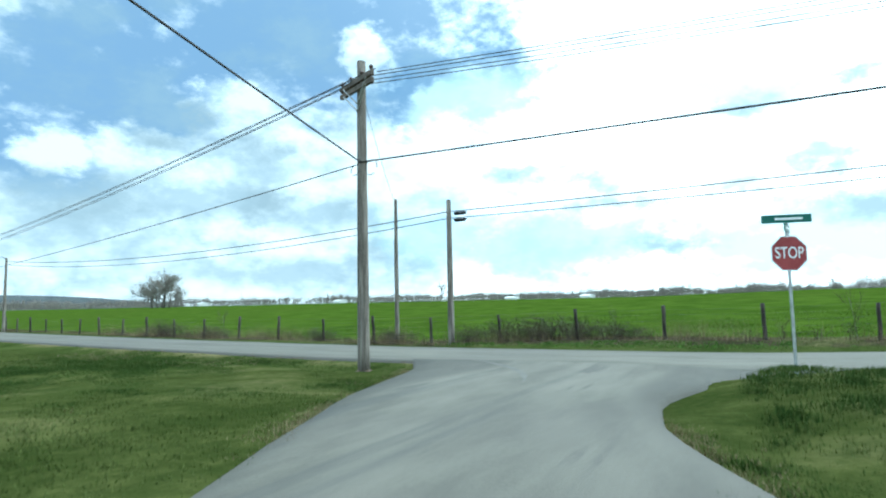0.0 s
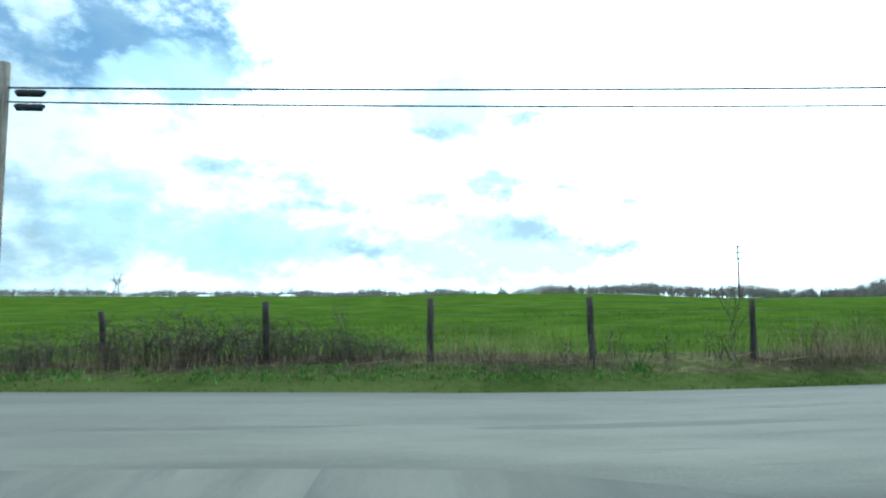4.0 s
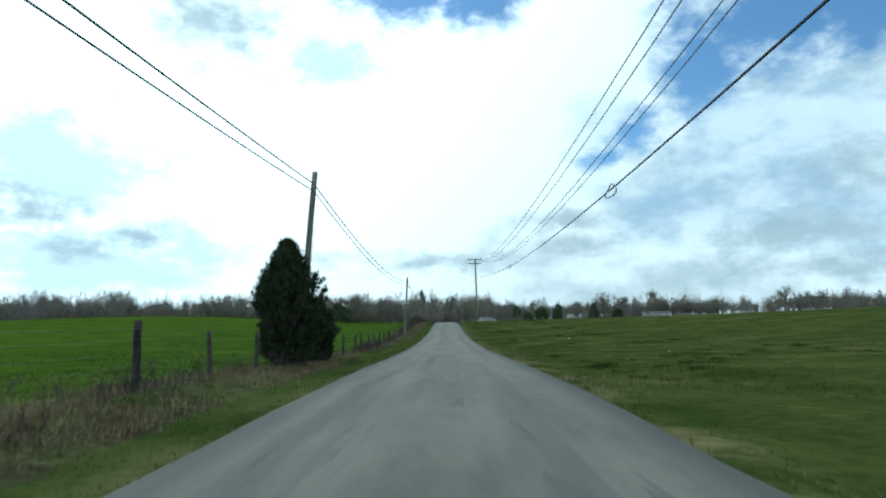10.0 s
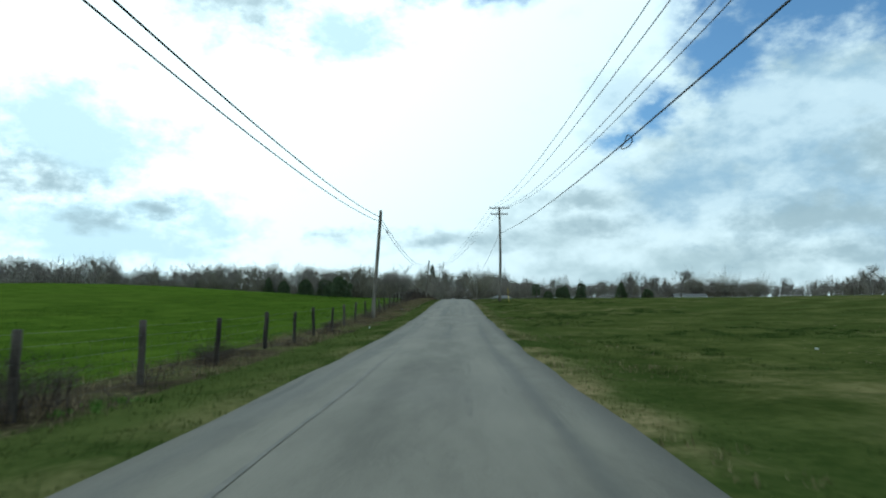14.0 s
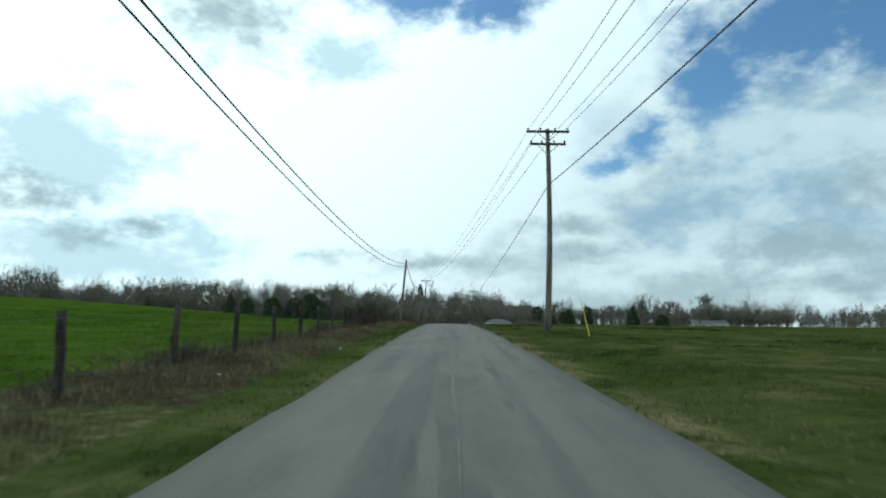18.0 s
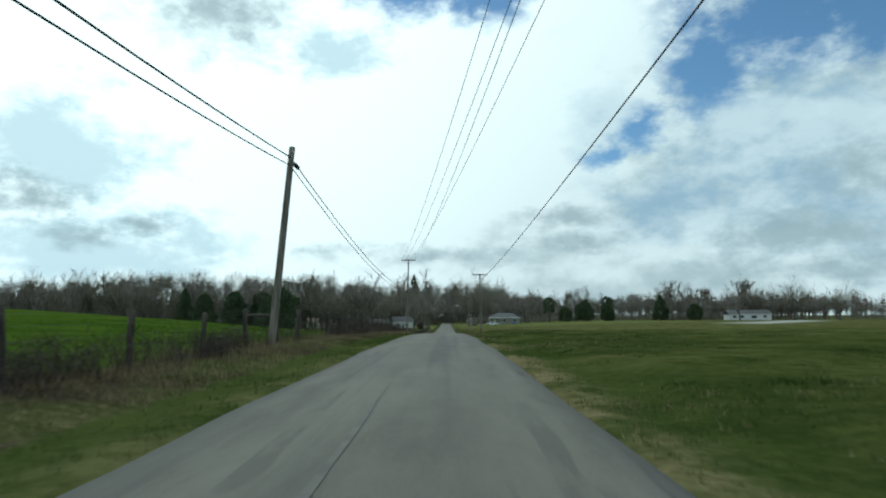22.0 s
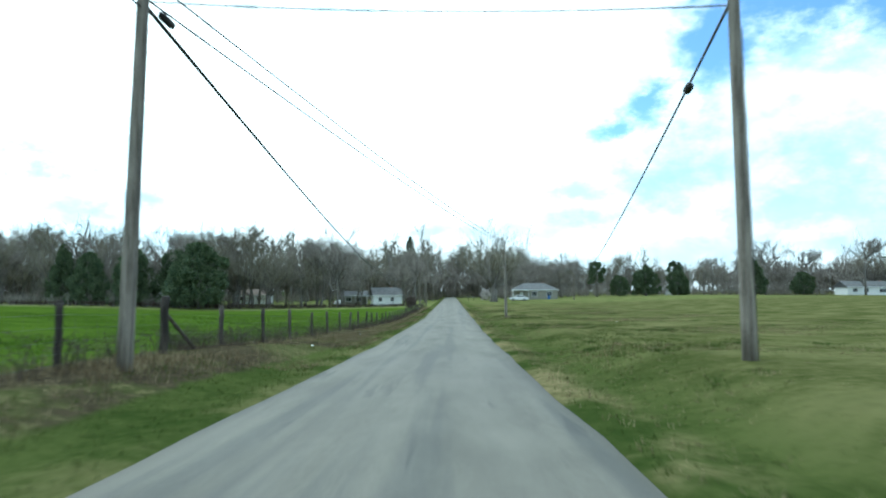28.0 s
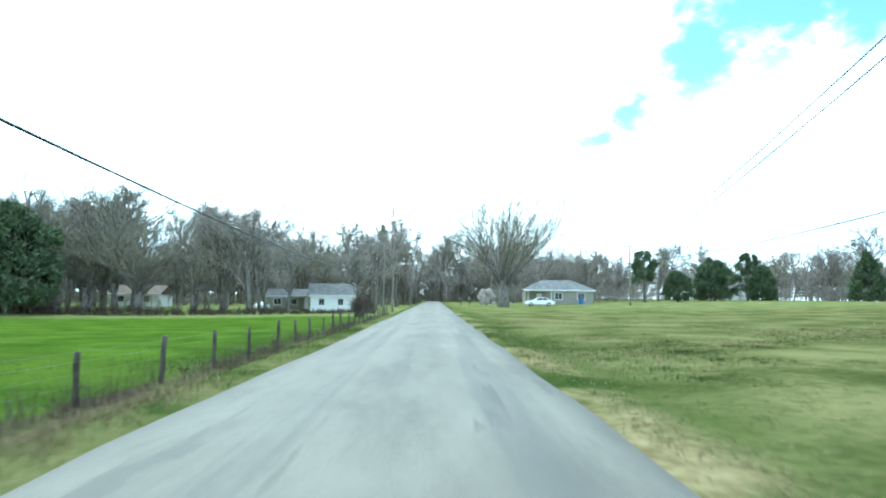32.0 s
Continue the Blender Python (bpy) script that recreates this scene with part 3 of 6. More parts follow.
def build_ground():
    xs = axis(-4200, 4200, (-9, 9), 0.45, 1.06)
    ys = axis(-4200, 4200, (-45, 290), 1.6, 1.07)
    gx, gy = np.meshgrid(xs, ys)
    gz = terrain(gx, gy)
    nx, ny = len(xs), len(ys)
    lump = np.zeros_like(gz)
    for k, (fx, fy, a) in enumerate(((0.9, 0.7, 0.03), (2.1, 1.3, 0.02), (0.31, 0.27, 0.05))):
        lump += a * np.sin(gx * fx + 1.7 * k + 0.6 * np.sin(gy * fy)) * np.cos(gy * fy * 1.3 + k)
    s = gx - road_mid(gy)
    away = soft(np.abs(s), 3.0, 5.0) * soft(np.abs(gy - side_mid(gx)), 3.0, 5.0)
    gz = gz + lump * np.where(gx > 0, np.maximum(away, soft(np.abs(s), 3, 5) * (gx < 3)), soft(np.abs(s), 3, 5))
    idx = np.arange(nx * ny).reshape(ny, nx)
    quads = np.stack([idx[:-1, :-1], idx[:-1, 1:], idx[1:, 1:], idx[1:, :-1]], -1).reshape(-1, 4)
    me = bpy.data.meshes.new("ground")
    me.from_pydata(np.stack([gx.ravel(), gy.ravel(), gz.ravel()], 1).tolist(), [], quads.tolist())
    me.polygons.foreach_set("use_smooth", [True] * len(me.polygons))
    a = me.attributes.new("across", "FLOAT", "POINT")
    a.data.foreach_set("value", s.ravel().astype(np.float32))
    lawn = soft(gy, 322, 336) * (1 - soft(np.abs(gx), 150, 200)) * (gx < 0) * soft(-s, 3, 5)
    lawn = np.maximum(lawn, soft(gy, 300, 330) * 0.5 * (gx > 3) * (1 - soft(gx, 60, 120)))
    lawn *= 1 - soft(gy, 520, 600)
    b = me.attributes.new("lawn", "FLOAT", "POINT")
    b.data.foreach_set("value", np.clip(lawn, 0, 1).ravel().astype(np.float32))
    # dead growth along the fence, wide on the banks and narrow between
    inner = np.interp(gy, (-60, -20, -8, 20, 30, 60, 75, 135, 147, 203, 215, 270, 340), (4.4, 4.1, 3.5, 3.6, 4.6, 4.4, 3.5, 3.6, 3.6, 3.8, 3.3, 3.3, 4.0))
    dead = soft(-s, inner - 0.3, inner + 0.5) * (1 - soft(-s, 6.1, 6.9))
    d = me.attributes.new("brush", "FLOAT", "POINT")
    d.data.foreach_set("value", dead.ravel().astype(np.float32))
    # the mown field dries towards its far end
    dry = soft(gy, 135, 215) * (s > 2.5)
    e = me.attributes.new("dry", "FLOAT", "POINT")
    e.data.foreach_set("value", dry.ravel().astype(np.float32))
    # the pale yard before the white house
    strip = soft(gx, 62, 72) * (1 - soft(np.abs((gy - 270) - (gx - 80) * 1.35), 10, 16)) * (1 - soft(gx, 135, 150))
    c = me.attributes.new("gravel", "FLOAT", "POINT")
    c.data.foreach_set("value", np.clip(strip, 0, 1).ravel().astype(np.float32))
    me.materials.append(ground_material())
    return tagged(new("ground", me), "farm land with green crop, mown grass and verges", "ground", kind="structure")


def ribbon(name, mids, halves, heights, across0, mat, lanes=10, crown=0.05, lift=0.0):
    """A road surface along a line of middles, with a crown and a low side down to the ground."""
    mids = np.asarray(mids, float)
    d = np.gradient(mids, axis=0)
    d /= np.linalg.norm(d, axis=1)[:, None]
    nrm = np.stack([d[:, 1], -d[:, 0]], 1)
    rng = np.random.default_rng(5)
    wob_l = np.convolve(rng.normal(0, 0.045, len(mids) + 2), (0.25, 0.5, 0.25), "valid")
    wob_r = np.convolve(rng.normal(0, 0.045, len(mids) + 2), (0.25, 0.5, 0.25), "valid")
    verts, att = [], []
    us = np.linspace(-1, 1, lanes + 1)
    for i, m in enumerate(mids):
        for j, u in enumerate(us):
            w = halves[i] * u + (wob_l[i] * -1 if j == 0 else wob_r[i] if j == lanes else 0)
            p = m + nrm[i] * w
            verts.append((p[0], p[1], heights[i] + crown * (1 - u * u) + lift))
            att.append(across0 + w)
        for j in (0, lanes):
            w = (halves[i] + 0.12) * (1 if j else -1) + (wob_r[i] if j else -wob_l[i])
            p = m + nrm[i] * w
            verts.append((p[0], p[1], heights[i] - 0.25))
            att.append(w)
    k, faces = lanes + 3, []
    for i in range(len(mids) - 1):
        a, b = i * k, (i + 1) * k
        faces += [(a + j, a + j + 1, b + j + 1, b + j) for j in range(lanes)]
        faces += [(a + lanes + 1, a, b, b + lanes + 1), (a + lanes, a + lanes + 2, b + lanes + 2, b + lanes)]
    me = bpy.data.meshes.new(name)
    me.from_pydata(verts, [], faces)
    me.polygons.foreach_set("use_smooth", [True] * len(me.polygons))
    at = me.attributes.new("across", "FLOAT", "POINT")
    at.data.foreach_set("value", np.array(att, np.float32))
    me.materials.append(mat)
    return new(name, me)


ASPHALT = road_material()
ground = build_ground()
yy = np.concatenate([np.arange(-400, -60, 6.0), np.arange(-60, 300, 1.2), np.arange(300, 440, 4.0)])
road = ribbon("road", np.stack([road_mid(yy), yy], 1), road_half(yy), road_height(yy), 0, ASPHALT)
tagged(road, "narrow pale grey asphalt country road with worn edges", "road", kind="structure")
xx = np.concatenate([np.arange(-1.0, 30, 0.8), np.arange(30, 130, 4.0)])
side_road = ribbon("side_road", np.stack([xx, side_mid(xx)], 1), eased(xx, (-1, 1.5, 3, 6.5, 10, 17), (6.3, 4.9, 3.9, 2.6, 2.1, 2.1)),
                   np.interp(xx, (-1, 3, 9, 17, 40, 120), (-0.245, -0.235, -0.08, 0.13, 0.53, 1.25)), 0, road_material("old_side_asphalt", True), crown=0.012)
tagged(side_road, "pale asphalt side road widening at the junction", "road", kind="structure")

# ---- things ----


def ground_at(x, y):
    return float(terrain(x, y))


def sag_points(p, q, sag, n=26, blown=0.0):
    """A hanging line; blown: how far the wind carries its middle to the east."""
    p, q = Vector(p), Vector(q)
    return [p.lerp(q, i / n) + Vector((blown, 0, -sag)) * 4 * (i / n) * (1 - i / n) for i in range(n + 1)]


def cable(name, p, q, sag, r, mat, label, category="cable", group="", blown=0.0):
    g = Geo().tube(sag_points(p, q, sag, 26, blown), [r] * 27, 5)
    return tagged(part(name, g, mat), label, category, group)


def insulator(pole, at, down=False):
    k = -1 if down else 1
    x, y, z = at
    g = Geo().tube([(x, y, z), (x, y, z + k * 0.05), (x, y, z + k * 0.06), (x, y, z + k * 0.10), (x, y, z + k * 0.11), (x, y, z + k * 0.16)],
                   [0.02, 0.02, 0.06, 0.05, 0.07, 0.03], 8)
    return part("insulator", g, M["insulator"], pole, smooth=True)


def pole_shaft(height, r0, r1, lean, bow):
    n = 9
    pts, rad = [], []
    for i in range(n + 1):
        t = i / n
        pts.append((lean[0] * t + bow[0] * math.sin(math.pi * t), lean[1] * t + bow[1] * math.sin(math.pi * t), -0.3 + (height + 0.3) * t))
        rad.append(r0 + (r1 - r0) * t)
    return Geo().tube(pts, rad, 12)


def utility_pole(x, y, height, label, lean=(0, 0), arms=(), r0=0.16, r1=0.105, bow=(0, 0), turn=0.0, group="poles along the road"):
    """A wooden pole; arms: (height, length, offset) of crossarms set across the way `turn`."""
    z = ground_at(x, y)
    pole = thing("utility_pole", (x, y, z), label, "utility pole", group)
    part("shaft", pole_shaft(height, r0, r1, lean, bow), M["pole"], pole, smooth=True)
    rot = Matrix.Rotation(radians(turn), 3, "Z")
    for h, length, offset in arms:
        k = h / height
        cx, cy = lean[0] * k, lean[1] * k
        mid = Vector((cx, cy, h)) + rot @ Vector((offset, -0.16, 0))
        part("crossarm", Geo().quadbox((length, 0.10, 0.13), mid, rot), M["arm"], pole)
        for sgn in (-1, 1):
            a = Vector((cx, cy, h - 0.62)) + rot @ Vector((0, -0.14, 0))
            b = mid + rot @ Vector((sgn * 0.62 - offset, -0.06, -0.06))
            part("brace", Geo().tube([a, b], [0.022, 0.022], 5), M["steel"], pole)
        for u in (-0.46, -0.17, 0.17, 0.46):
            insulator(pole, mid + rot @ Vector((u * length, 0, 0.06)))
    part("ground_wire", Geo().tube([(r0 * 0.95, -0.05, 0.0), (lean[0] * 0.7 + r1 * 1.15, lean[1] * 0.7 - 0.05, height * 0.7)], [0.008, 0.008], 4), M["wire"], pole)
    return pole


# the line on the road's east side
P_A = utility_pole(3.0, -30.1, 8.45, "tall weathered wooden power pole with crossarm at the junction", arms=((7.85, 1.75, 0), (7.65, 1.75, 0)), r0=0.17, r1=0.12, turn=62)
P_R1 = utility_pole(5.4, 105.0, 11.7, "tall grey wooden power pole with two heavy crossarms", lean=(0.08, 0.0), arms=((11.5, 2.5, 0), (10.75, 2.1, 0)), r0=0.19, r1=0.12, bow=(0.12, 0))
P_R2 = utility_pole(5.3, 202.0, 8.25, "wooden power pole with one crossarm on mown grass", lean=(-0.1, 0), arms=((8.05, 2.1, 0),), r0=0.125, r1=0.088)
P_R3 = utility_pole(5.1, 245.0, 6.7, "short slim wooden pole standing on mown grass", lean=(-0.1, 0), r0=0.125, r1=0.085)
P_R4 = utility_pole(31.0, 343.0, 9.4, "wooden power pole with a crossarm beside the house yard", arms=((9.2, 2.2, 0),), r0=0.14, r1=0.1)
utility_pole(3.6, 425.0, 8.0, "distant slim wooden pole before the woods", r0=0.13, r1=0.09)
for zz, tip in ((4.4, 0.10), (2.9, 0.08)):
    part("bracket", Geo().tube([(-0.08, 0, zz), (-0.62, -0.02, zz - tip)], [0.016, 0.012], 6), M["steel"], P_R3)
# the telephone line on the west side
P_B = utility_pole(-8.45, -35.5, 6.75, "slim bare wooden pole behind the fence", r0=0.11, r1=0.08)
P_C = utility_pole(-6.03, -31.6, 5.95, "grey wooden telephone pole beside the fence", r0=0.14, r1=0.10)
P_S = utility_pole(-14.2, -77.0, 6.3, "distant telephone pole with a small lamp arm", r0=0.13, r1=0.09)
part("lamp_arm", Geo().tube([(0, 0, 6.1), (0.3, 0.2, 6.3), (0.8, 0.5, 6.35)], [0.03, 0.03, 0.025], 6), M["steel"], P_S)
P_1 = utility_pole(-5.35, 18.2, 7.2, "leaning wooden telephone pole rising behind a cedar", lean=(0.55, -0.1), r0=0.14, r1=0.10, bow=(-0.05, 0))
P_2 = utility_pole(-5.1, 69.0, 7.0, "leaning grey wooden telephone pole by the fence", lean=(0.5, 0.0), r0=0.13, r1=0.10)
P_3 = utility_pole(-5.3, 134.6, 6.6, "leaning grey wooden telephone pole by the fence", lean=(0.55, 0.0), r0=0.13, r1=0.10)
P_4 = utility_pole(-5.3, 202.0, 10.55, "tall wooden power pole with a crossarm by the fence", lean=(0.15, 0), arms=((10.35, 2.1, 0),), r0=0.135, r1=0.09)
P_5 = utility_pole(-6.2, 346.5, 12.5, "tall grey wooden pole with a street lamp at the wood's edge", r0=0.19, r1=0.12)
utility_pole(-7.9, 349.5, 9.8, "grey wooden pole at the wood's edge", r0=0.17, r1=0.12)
part("lamp_arm", Geo().tube([(0, -0.1, 7.4), (0.5, -0.4, 7.7), (1.4, -0.8, 7.75)], [0.03, 0.03, 0.025], 6), M["steel"], P_5)
part("lamp_head", Geo().tube([(1.3, -0.75, 7.74), (1.5, -0.85, 7.72), (1.9, -1.05, 7.70)], [0.06, 0.13, 0.08], 8), M["trim"], P_5, "pale street lamp head")


def top(p, h, lean=(0, 0), dx=0.0):
    return (p.location.x + lean[0] + dx, p.location.y + lean[1], p.location.z + h)


# telephone cables on the west side
WEST = [(P_S, 6.0, 0), (P_C, 5.45, 0), (P_1, 6.75, 0.5), (P_2, 6.55, 0.46), (P_3, 6.25, 0.5), (P_4, 6.6, 0.1)]
for (pa, ha, la), (pb, hb, lb), hang in zip(WEST, WEST[1:], (0.75, 0.34, 1.0, 1.5, 1.3)):
    for k, (drop, r) in enumerate(((0.0, 0.025), (0.28, 0.022))):
        cable("telephone_cable", top(pa, ha - drop, (la, 0)), top(pb, hb - drop, (lb, 0)), hang + 0.1 * k, r * 0.85, M["cable"], "black telephone cable strung between wooden poles", "cable", "telephone cables")
for pole, h, lean, drops, y0 in ((P_C, 5.45, 0, (0.0, 0.28), 0.22), (P_2, 6.55, 0.46, (0.4,), 3.6), (P_3, 6.25, 0.5, (0.0,), 0.5), (P_4, 6.6, 0.1, (0.0,), 0.6)):
    for drop in drops:
        at = top(pole, h - drop - 0.04, (lean, 0))
        g = Geo().tube([(at[0], at[1] + y0, at[2] - 0.02), (at[0], at[1] + y0 + 0.06, at[2] - 0.06), (at[0], at[1] + y0 + 0.5, at[2] - 0.06), (at[0], at[1] + y0 + 0.58, at[2] - 0.02)], [0.02, 0.075, 0.075, 0.02], 8)
        tagged(part("splice_case", g, M["cable"], smooth=True), "black splice case hanging on a telephone cable", "splice case", "splice cases")

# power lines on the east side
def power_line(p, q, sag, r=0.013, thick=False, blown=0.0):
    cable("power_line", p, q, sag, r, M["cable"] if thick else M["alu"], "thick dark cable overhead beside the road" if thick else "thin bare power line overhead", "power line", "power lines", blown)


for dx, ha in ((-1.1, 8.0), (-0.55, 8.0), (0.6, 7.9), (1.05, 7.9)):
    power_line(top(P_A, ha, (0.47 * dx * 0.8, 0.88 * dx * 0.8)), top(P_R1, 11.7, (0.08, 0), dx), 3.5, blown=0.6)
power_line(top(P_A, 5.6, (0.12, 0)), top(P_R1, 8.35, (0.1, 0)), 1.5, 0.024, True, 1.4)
for dx, h, l2 in ((-1.1, 11.67, -0.9), (-0.5, 11.67, -0.35), (0.5, 11.67, 0.35), (-0.9, 10.9, 0.9)):
    power_line(top(P_R1, h, (0.08, 0), dx), top(P_4, 10.52, (0.15, 0), l2), 1.5)
power_line(top(P_R1, 8.35, (0.1, 0)), top(P_R2, 7.3), 0.7, 0.024, True)
cable("cross_line", top(P_4, 6.45, (0.1, 0)), top(P_R2, 6.2), 0.15, 0.016, M["cable"], "dark cable crossing high over the road", "cable", "power lines")
for dz in (0.0, 0.42):
    power_line(top(P_4, 6.95 - dz, (0.1, 0)), top(P_R3, 6.65 - 0.5 * dz, (-0.1, 0)), 0.35, 0.02, True)
for dz in (0.0, 0.4):
    power_line(top(P_R3, 6.6 - dz), top(P_R4, 7.85 - dz), 0.9, 0.02)
power_line(top(P_R2, 6.5), top(P_R4, 7.2), 2.8, 0.03, True)
cable("service_cable", (-5.2, 202.0, 6.6), (-13.0, 351.0, 5.2), 2.35, 0.04, M["cable"], "dark sagging service cable running to the houses", "cable", "power lines")
# lines that leave the junction pole
far_s = (-30.0, -150.0, 8.5)
cable("service_cable", top(P_A, 5.6), (42.0, -22.9, 7.6), 0.12, 0.022, M["cable"], "dark service cable running beside the side road", "cable", "power lines")
for dx in (-1.0, -0.5, 0.6, 1.0):
    power_line(top(P_A, 8.0, (0.4 * dx, 0.7 * dx)), (far_s[0] + dx, far_s[1], far_s[2]), 2.2)
power_line(top(P_A, 5.6), (far_s[0], far_s[1], 6.2), 1.6, 0.016, True)
cable("span_wire", top(P_A, 7.7), top(P_B, 6.55), 0.25, 0.007, M["wire"], "thin steel span wire between two poles", "wire", "power lines")
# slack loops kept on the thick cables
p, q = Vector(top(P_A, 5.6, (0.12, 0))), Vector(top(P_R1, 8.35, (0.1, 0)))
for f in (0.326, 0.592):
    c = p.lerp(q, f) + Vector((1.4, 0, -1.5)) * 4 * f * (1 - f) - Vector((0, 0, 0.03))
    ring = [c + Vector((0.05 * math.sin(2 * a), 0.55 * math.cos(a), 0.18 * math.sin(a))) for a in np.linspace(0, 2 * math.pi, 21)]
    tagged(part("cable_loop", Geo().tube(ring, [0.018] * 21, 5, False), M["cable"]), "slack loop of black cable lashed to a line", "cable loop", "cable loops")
p, q = Vector(top(P_R2, 6.5)), Vector(top(P_R4, 7.2))
f = 0.028
c = p.lerp(q, f) - Vector((0, 0, 2.8 * 4 * f * (1 - f) + 0.06))
d = (q - p).normalized()
tagged(part("splice_case", Geo().tube([c - d * 0.03, c + d * 0.03, c + d * 0.36, c + d * 0.42], [0.03, 0.10, 0.10, 0.03], 10), M["cable"], smooth=True), "black splice case hanging on a cable", "splice case", "splice cases")

# slack drip loops where the cables meet at the junction pole
for (dx, dy, dz, rx, rz) in ((0.30, 0.12, -0.14, 0.28, 0.16), (-0.18, -0.34, -0.12, 0.24, 0.14), (0.22, 0.42, -0.20, 0.30, 0.20)):
    c = Vector(top(P_A, 5.6)) + Vector((dx, dy, dz))
    a0 = math.atan2(dy, dx)
    bow = [c + Vector((rx * math.cos(a) * math.cos(a0), rx * math.cos(a) * math.sin(a0), rz * math.sin(a))) for a in np.linspace(-0.3, 5.2, 15)]
    part("drip_loop", Geo().tube([p - P_A.location for p in bow], [0.011] * 15, 5, False), M["cable"], P_A, "slack loop of black cable")

# guy wire with its yellow guard
rod_x, rod_y = 5.95, 97.2
rod_z = ground_at(rod_x, rod_y)
guy = thing("guy_wire", (rod_x, rod_y, rod_z), "pole guy wire with a yellow plastic guard at its foot", "guy wire")
way = (Vector(top(P_R1, 9.6, (0.1, 0))) - guy.location)
part("strand", Geo().tube([(0, 0, -0.1), way], [0.003, 0.003], 5), M["wire"], guy)
d = way.normalized()
part("guard", Geo().tube([d * 0.05, d * 1.0, d * 2.05], [0.019, 0.019, 0.016], 8), M["yellow"], guy, "bright yellow plastic guard")


# ---- stop sign ----
def text_mesh(body, size, mat, name):
    cu = bpy.data.curves.new(name, "FONT")
    cu.body, cu.size, cu.align_x, cu.align_y, cu.extrude, cu.offset = body, size, "CENTER", "CENTER", 0.002, 0.002
    ob = new(name, cu)
    me = bpy.data.meshes.new_from_object(ob.evaluated_get(bpy.context.evaluated_depsgraph_get()))
    bpy.data.objects.remove(ob)
    me.materials.append(mat)
    return me


def octagon(r):
    return [(r * math.cos(radians(22.5 + 45 * i)), 0, r * math.sin(radians(22.5 + 45 * i))) for i in range(8)]


sx, sy = 3.1, -20.15
sign = thing("stop_sign", (sx, sy, ground_at(sx, sy)), "faded red octagonal stop sign below green name blades on post", "stop sign")
sign.rotation_euler = (0, 0, radians(112 - 0))
# local -y faces the side road
part("post", Geo().quadbox((0.05, 0.035, 3.6), (0, 0.04, 1.47)), M["steel"], sign)
face = part("plate", Geo().plate(octagon(0.375), (0, 1, 0), 0.006), M["white"], sign)
face.location = (0, 0, 2.55)
panel = part("red_field", Geo().plate(octagon(0.352), (0, 1, 0), 0.004), M["red"], face, "faded red sheeting")
panel.location = (0, -0.006, 0)
letters = part("lettering", text_mesh("STOP", 0.29, M["white"], "lettering"), M["white"], face, "white capital letters")
letters.location, letters.rotation_euler, letters.scale = (0, -0.012, 0), (radians(90), 0, 0), (0.8, 1.12, 1)
for k, (zz, turn, ww) in enumerate(((3.24, -8, 0.92), (3.05, 56, 0.72))):
    blade = part("name_blade", Geo().quadbox((ww, 0.012, 0.165), (0, 0, 0)), M["green"], sign, "green street-name blade")
    blade.location, blade.rotation_euler = (0, 0.02, zz), (0, 0, radians(turn))
    for sgn in (-1, 1):
        bar = part("name_bar", Geo().quadbox((ww * 0.55, 0.004, 0.045)), M["white"], blade, "pale bar in place of the name")
        bar.location = (0.04, sgn * 0.009, 0)
    part("bracket", Geo().quadbox((0.07, 0.05, 0.06), (0, 0.03, zz - 0.12)), M["steel"], sign)


# ---- fence on the west side ----
def post_mesh(seed, r, h):
    rng = random.Random(seed)
    pts, rad = [], []
    for i in range(6):
        t = i / 5
        pts.append((rng.uniform(-0.012, 0.012), rng.uniform(-0.012, 0.012), -0.25 + (h + 0.25) * t))
        rad.append(r * (1.08 - 0.16 * t) * rng.uniform(0.93, 1.06))
    return Geo().tube(pts, rad, 8).mesh("post", M["post"], True)


def fence_x(y):
    return road_mid(y) + np.interp(y, (-80, -45, -20, 150, 200, 260), (-4.7, -4.95, -5.3, -5.7, -5.95, -6.2))


fence = thing("fence", (0, 0, 0), "old wire fence on dark weathered round wooden posts", "fence")
POSTS = [post_mesh(k, r, h) for k, (r, h) in enumerate(((0.064, 1.14), (0.072, 1.22), (0.06, 1.08), (0.068, 1.18), (0.10, 1.3)))]
post_rng = random.Random(4)
py = [-26.4 - 3.1 * i for i in range(17, 0, -1)] + [-26.4, -23.3, -20.2, -17.1, -13.7, -10.4, -7.2, -3.9, -0.3, 3.2, 6.6, 10.0, 13.3, 24.8, 28.1, 31.7, 35.5, 38.5, 41.7, 45.3]
y = 48.7
while y < 336:
    py.append(y + 0.25 * math.sin(y * 1.7))
    y += 3.38 if y < 112 else 3.42 if y < 200 else 3.5
py = [v for v in py if not 140.5 < v < 145.6]
for v in py:
    thick = any(abs(v - k) < 1.75 for k in (138.5, 146.5, 150, 153.5, 157, 163.7, 206))
    me = POSTS[4] if thick else POSTS[post_rng.randrange(4)]
    fx = float(fence_x(v))
    ob = part("post", me, None, fence)
    ob.location = (fx + post_rng.uniform(-0.05, 0.05), v, ground_at(fx, v))
    ob.rotation_euler = (post_rng.uniform(-0.06, 0.06), post_rng.uniform(-0.06, 0.06), post_rng.uniform(0, 6))
def post_near(v):
    return min(py, key=lambda u: abs(u - v))


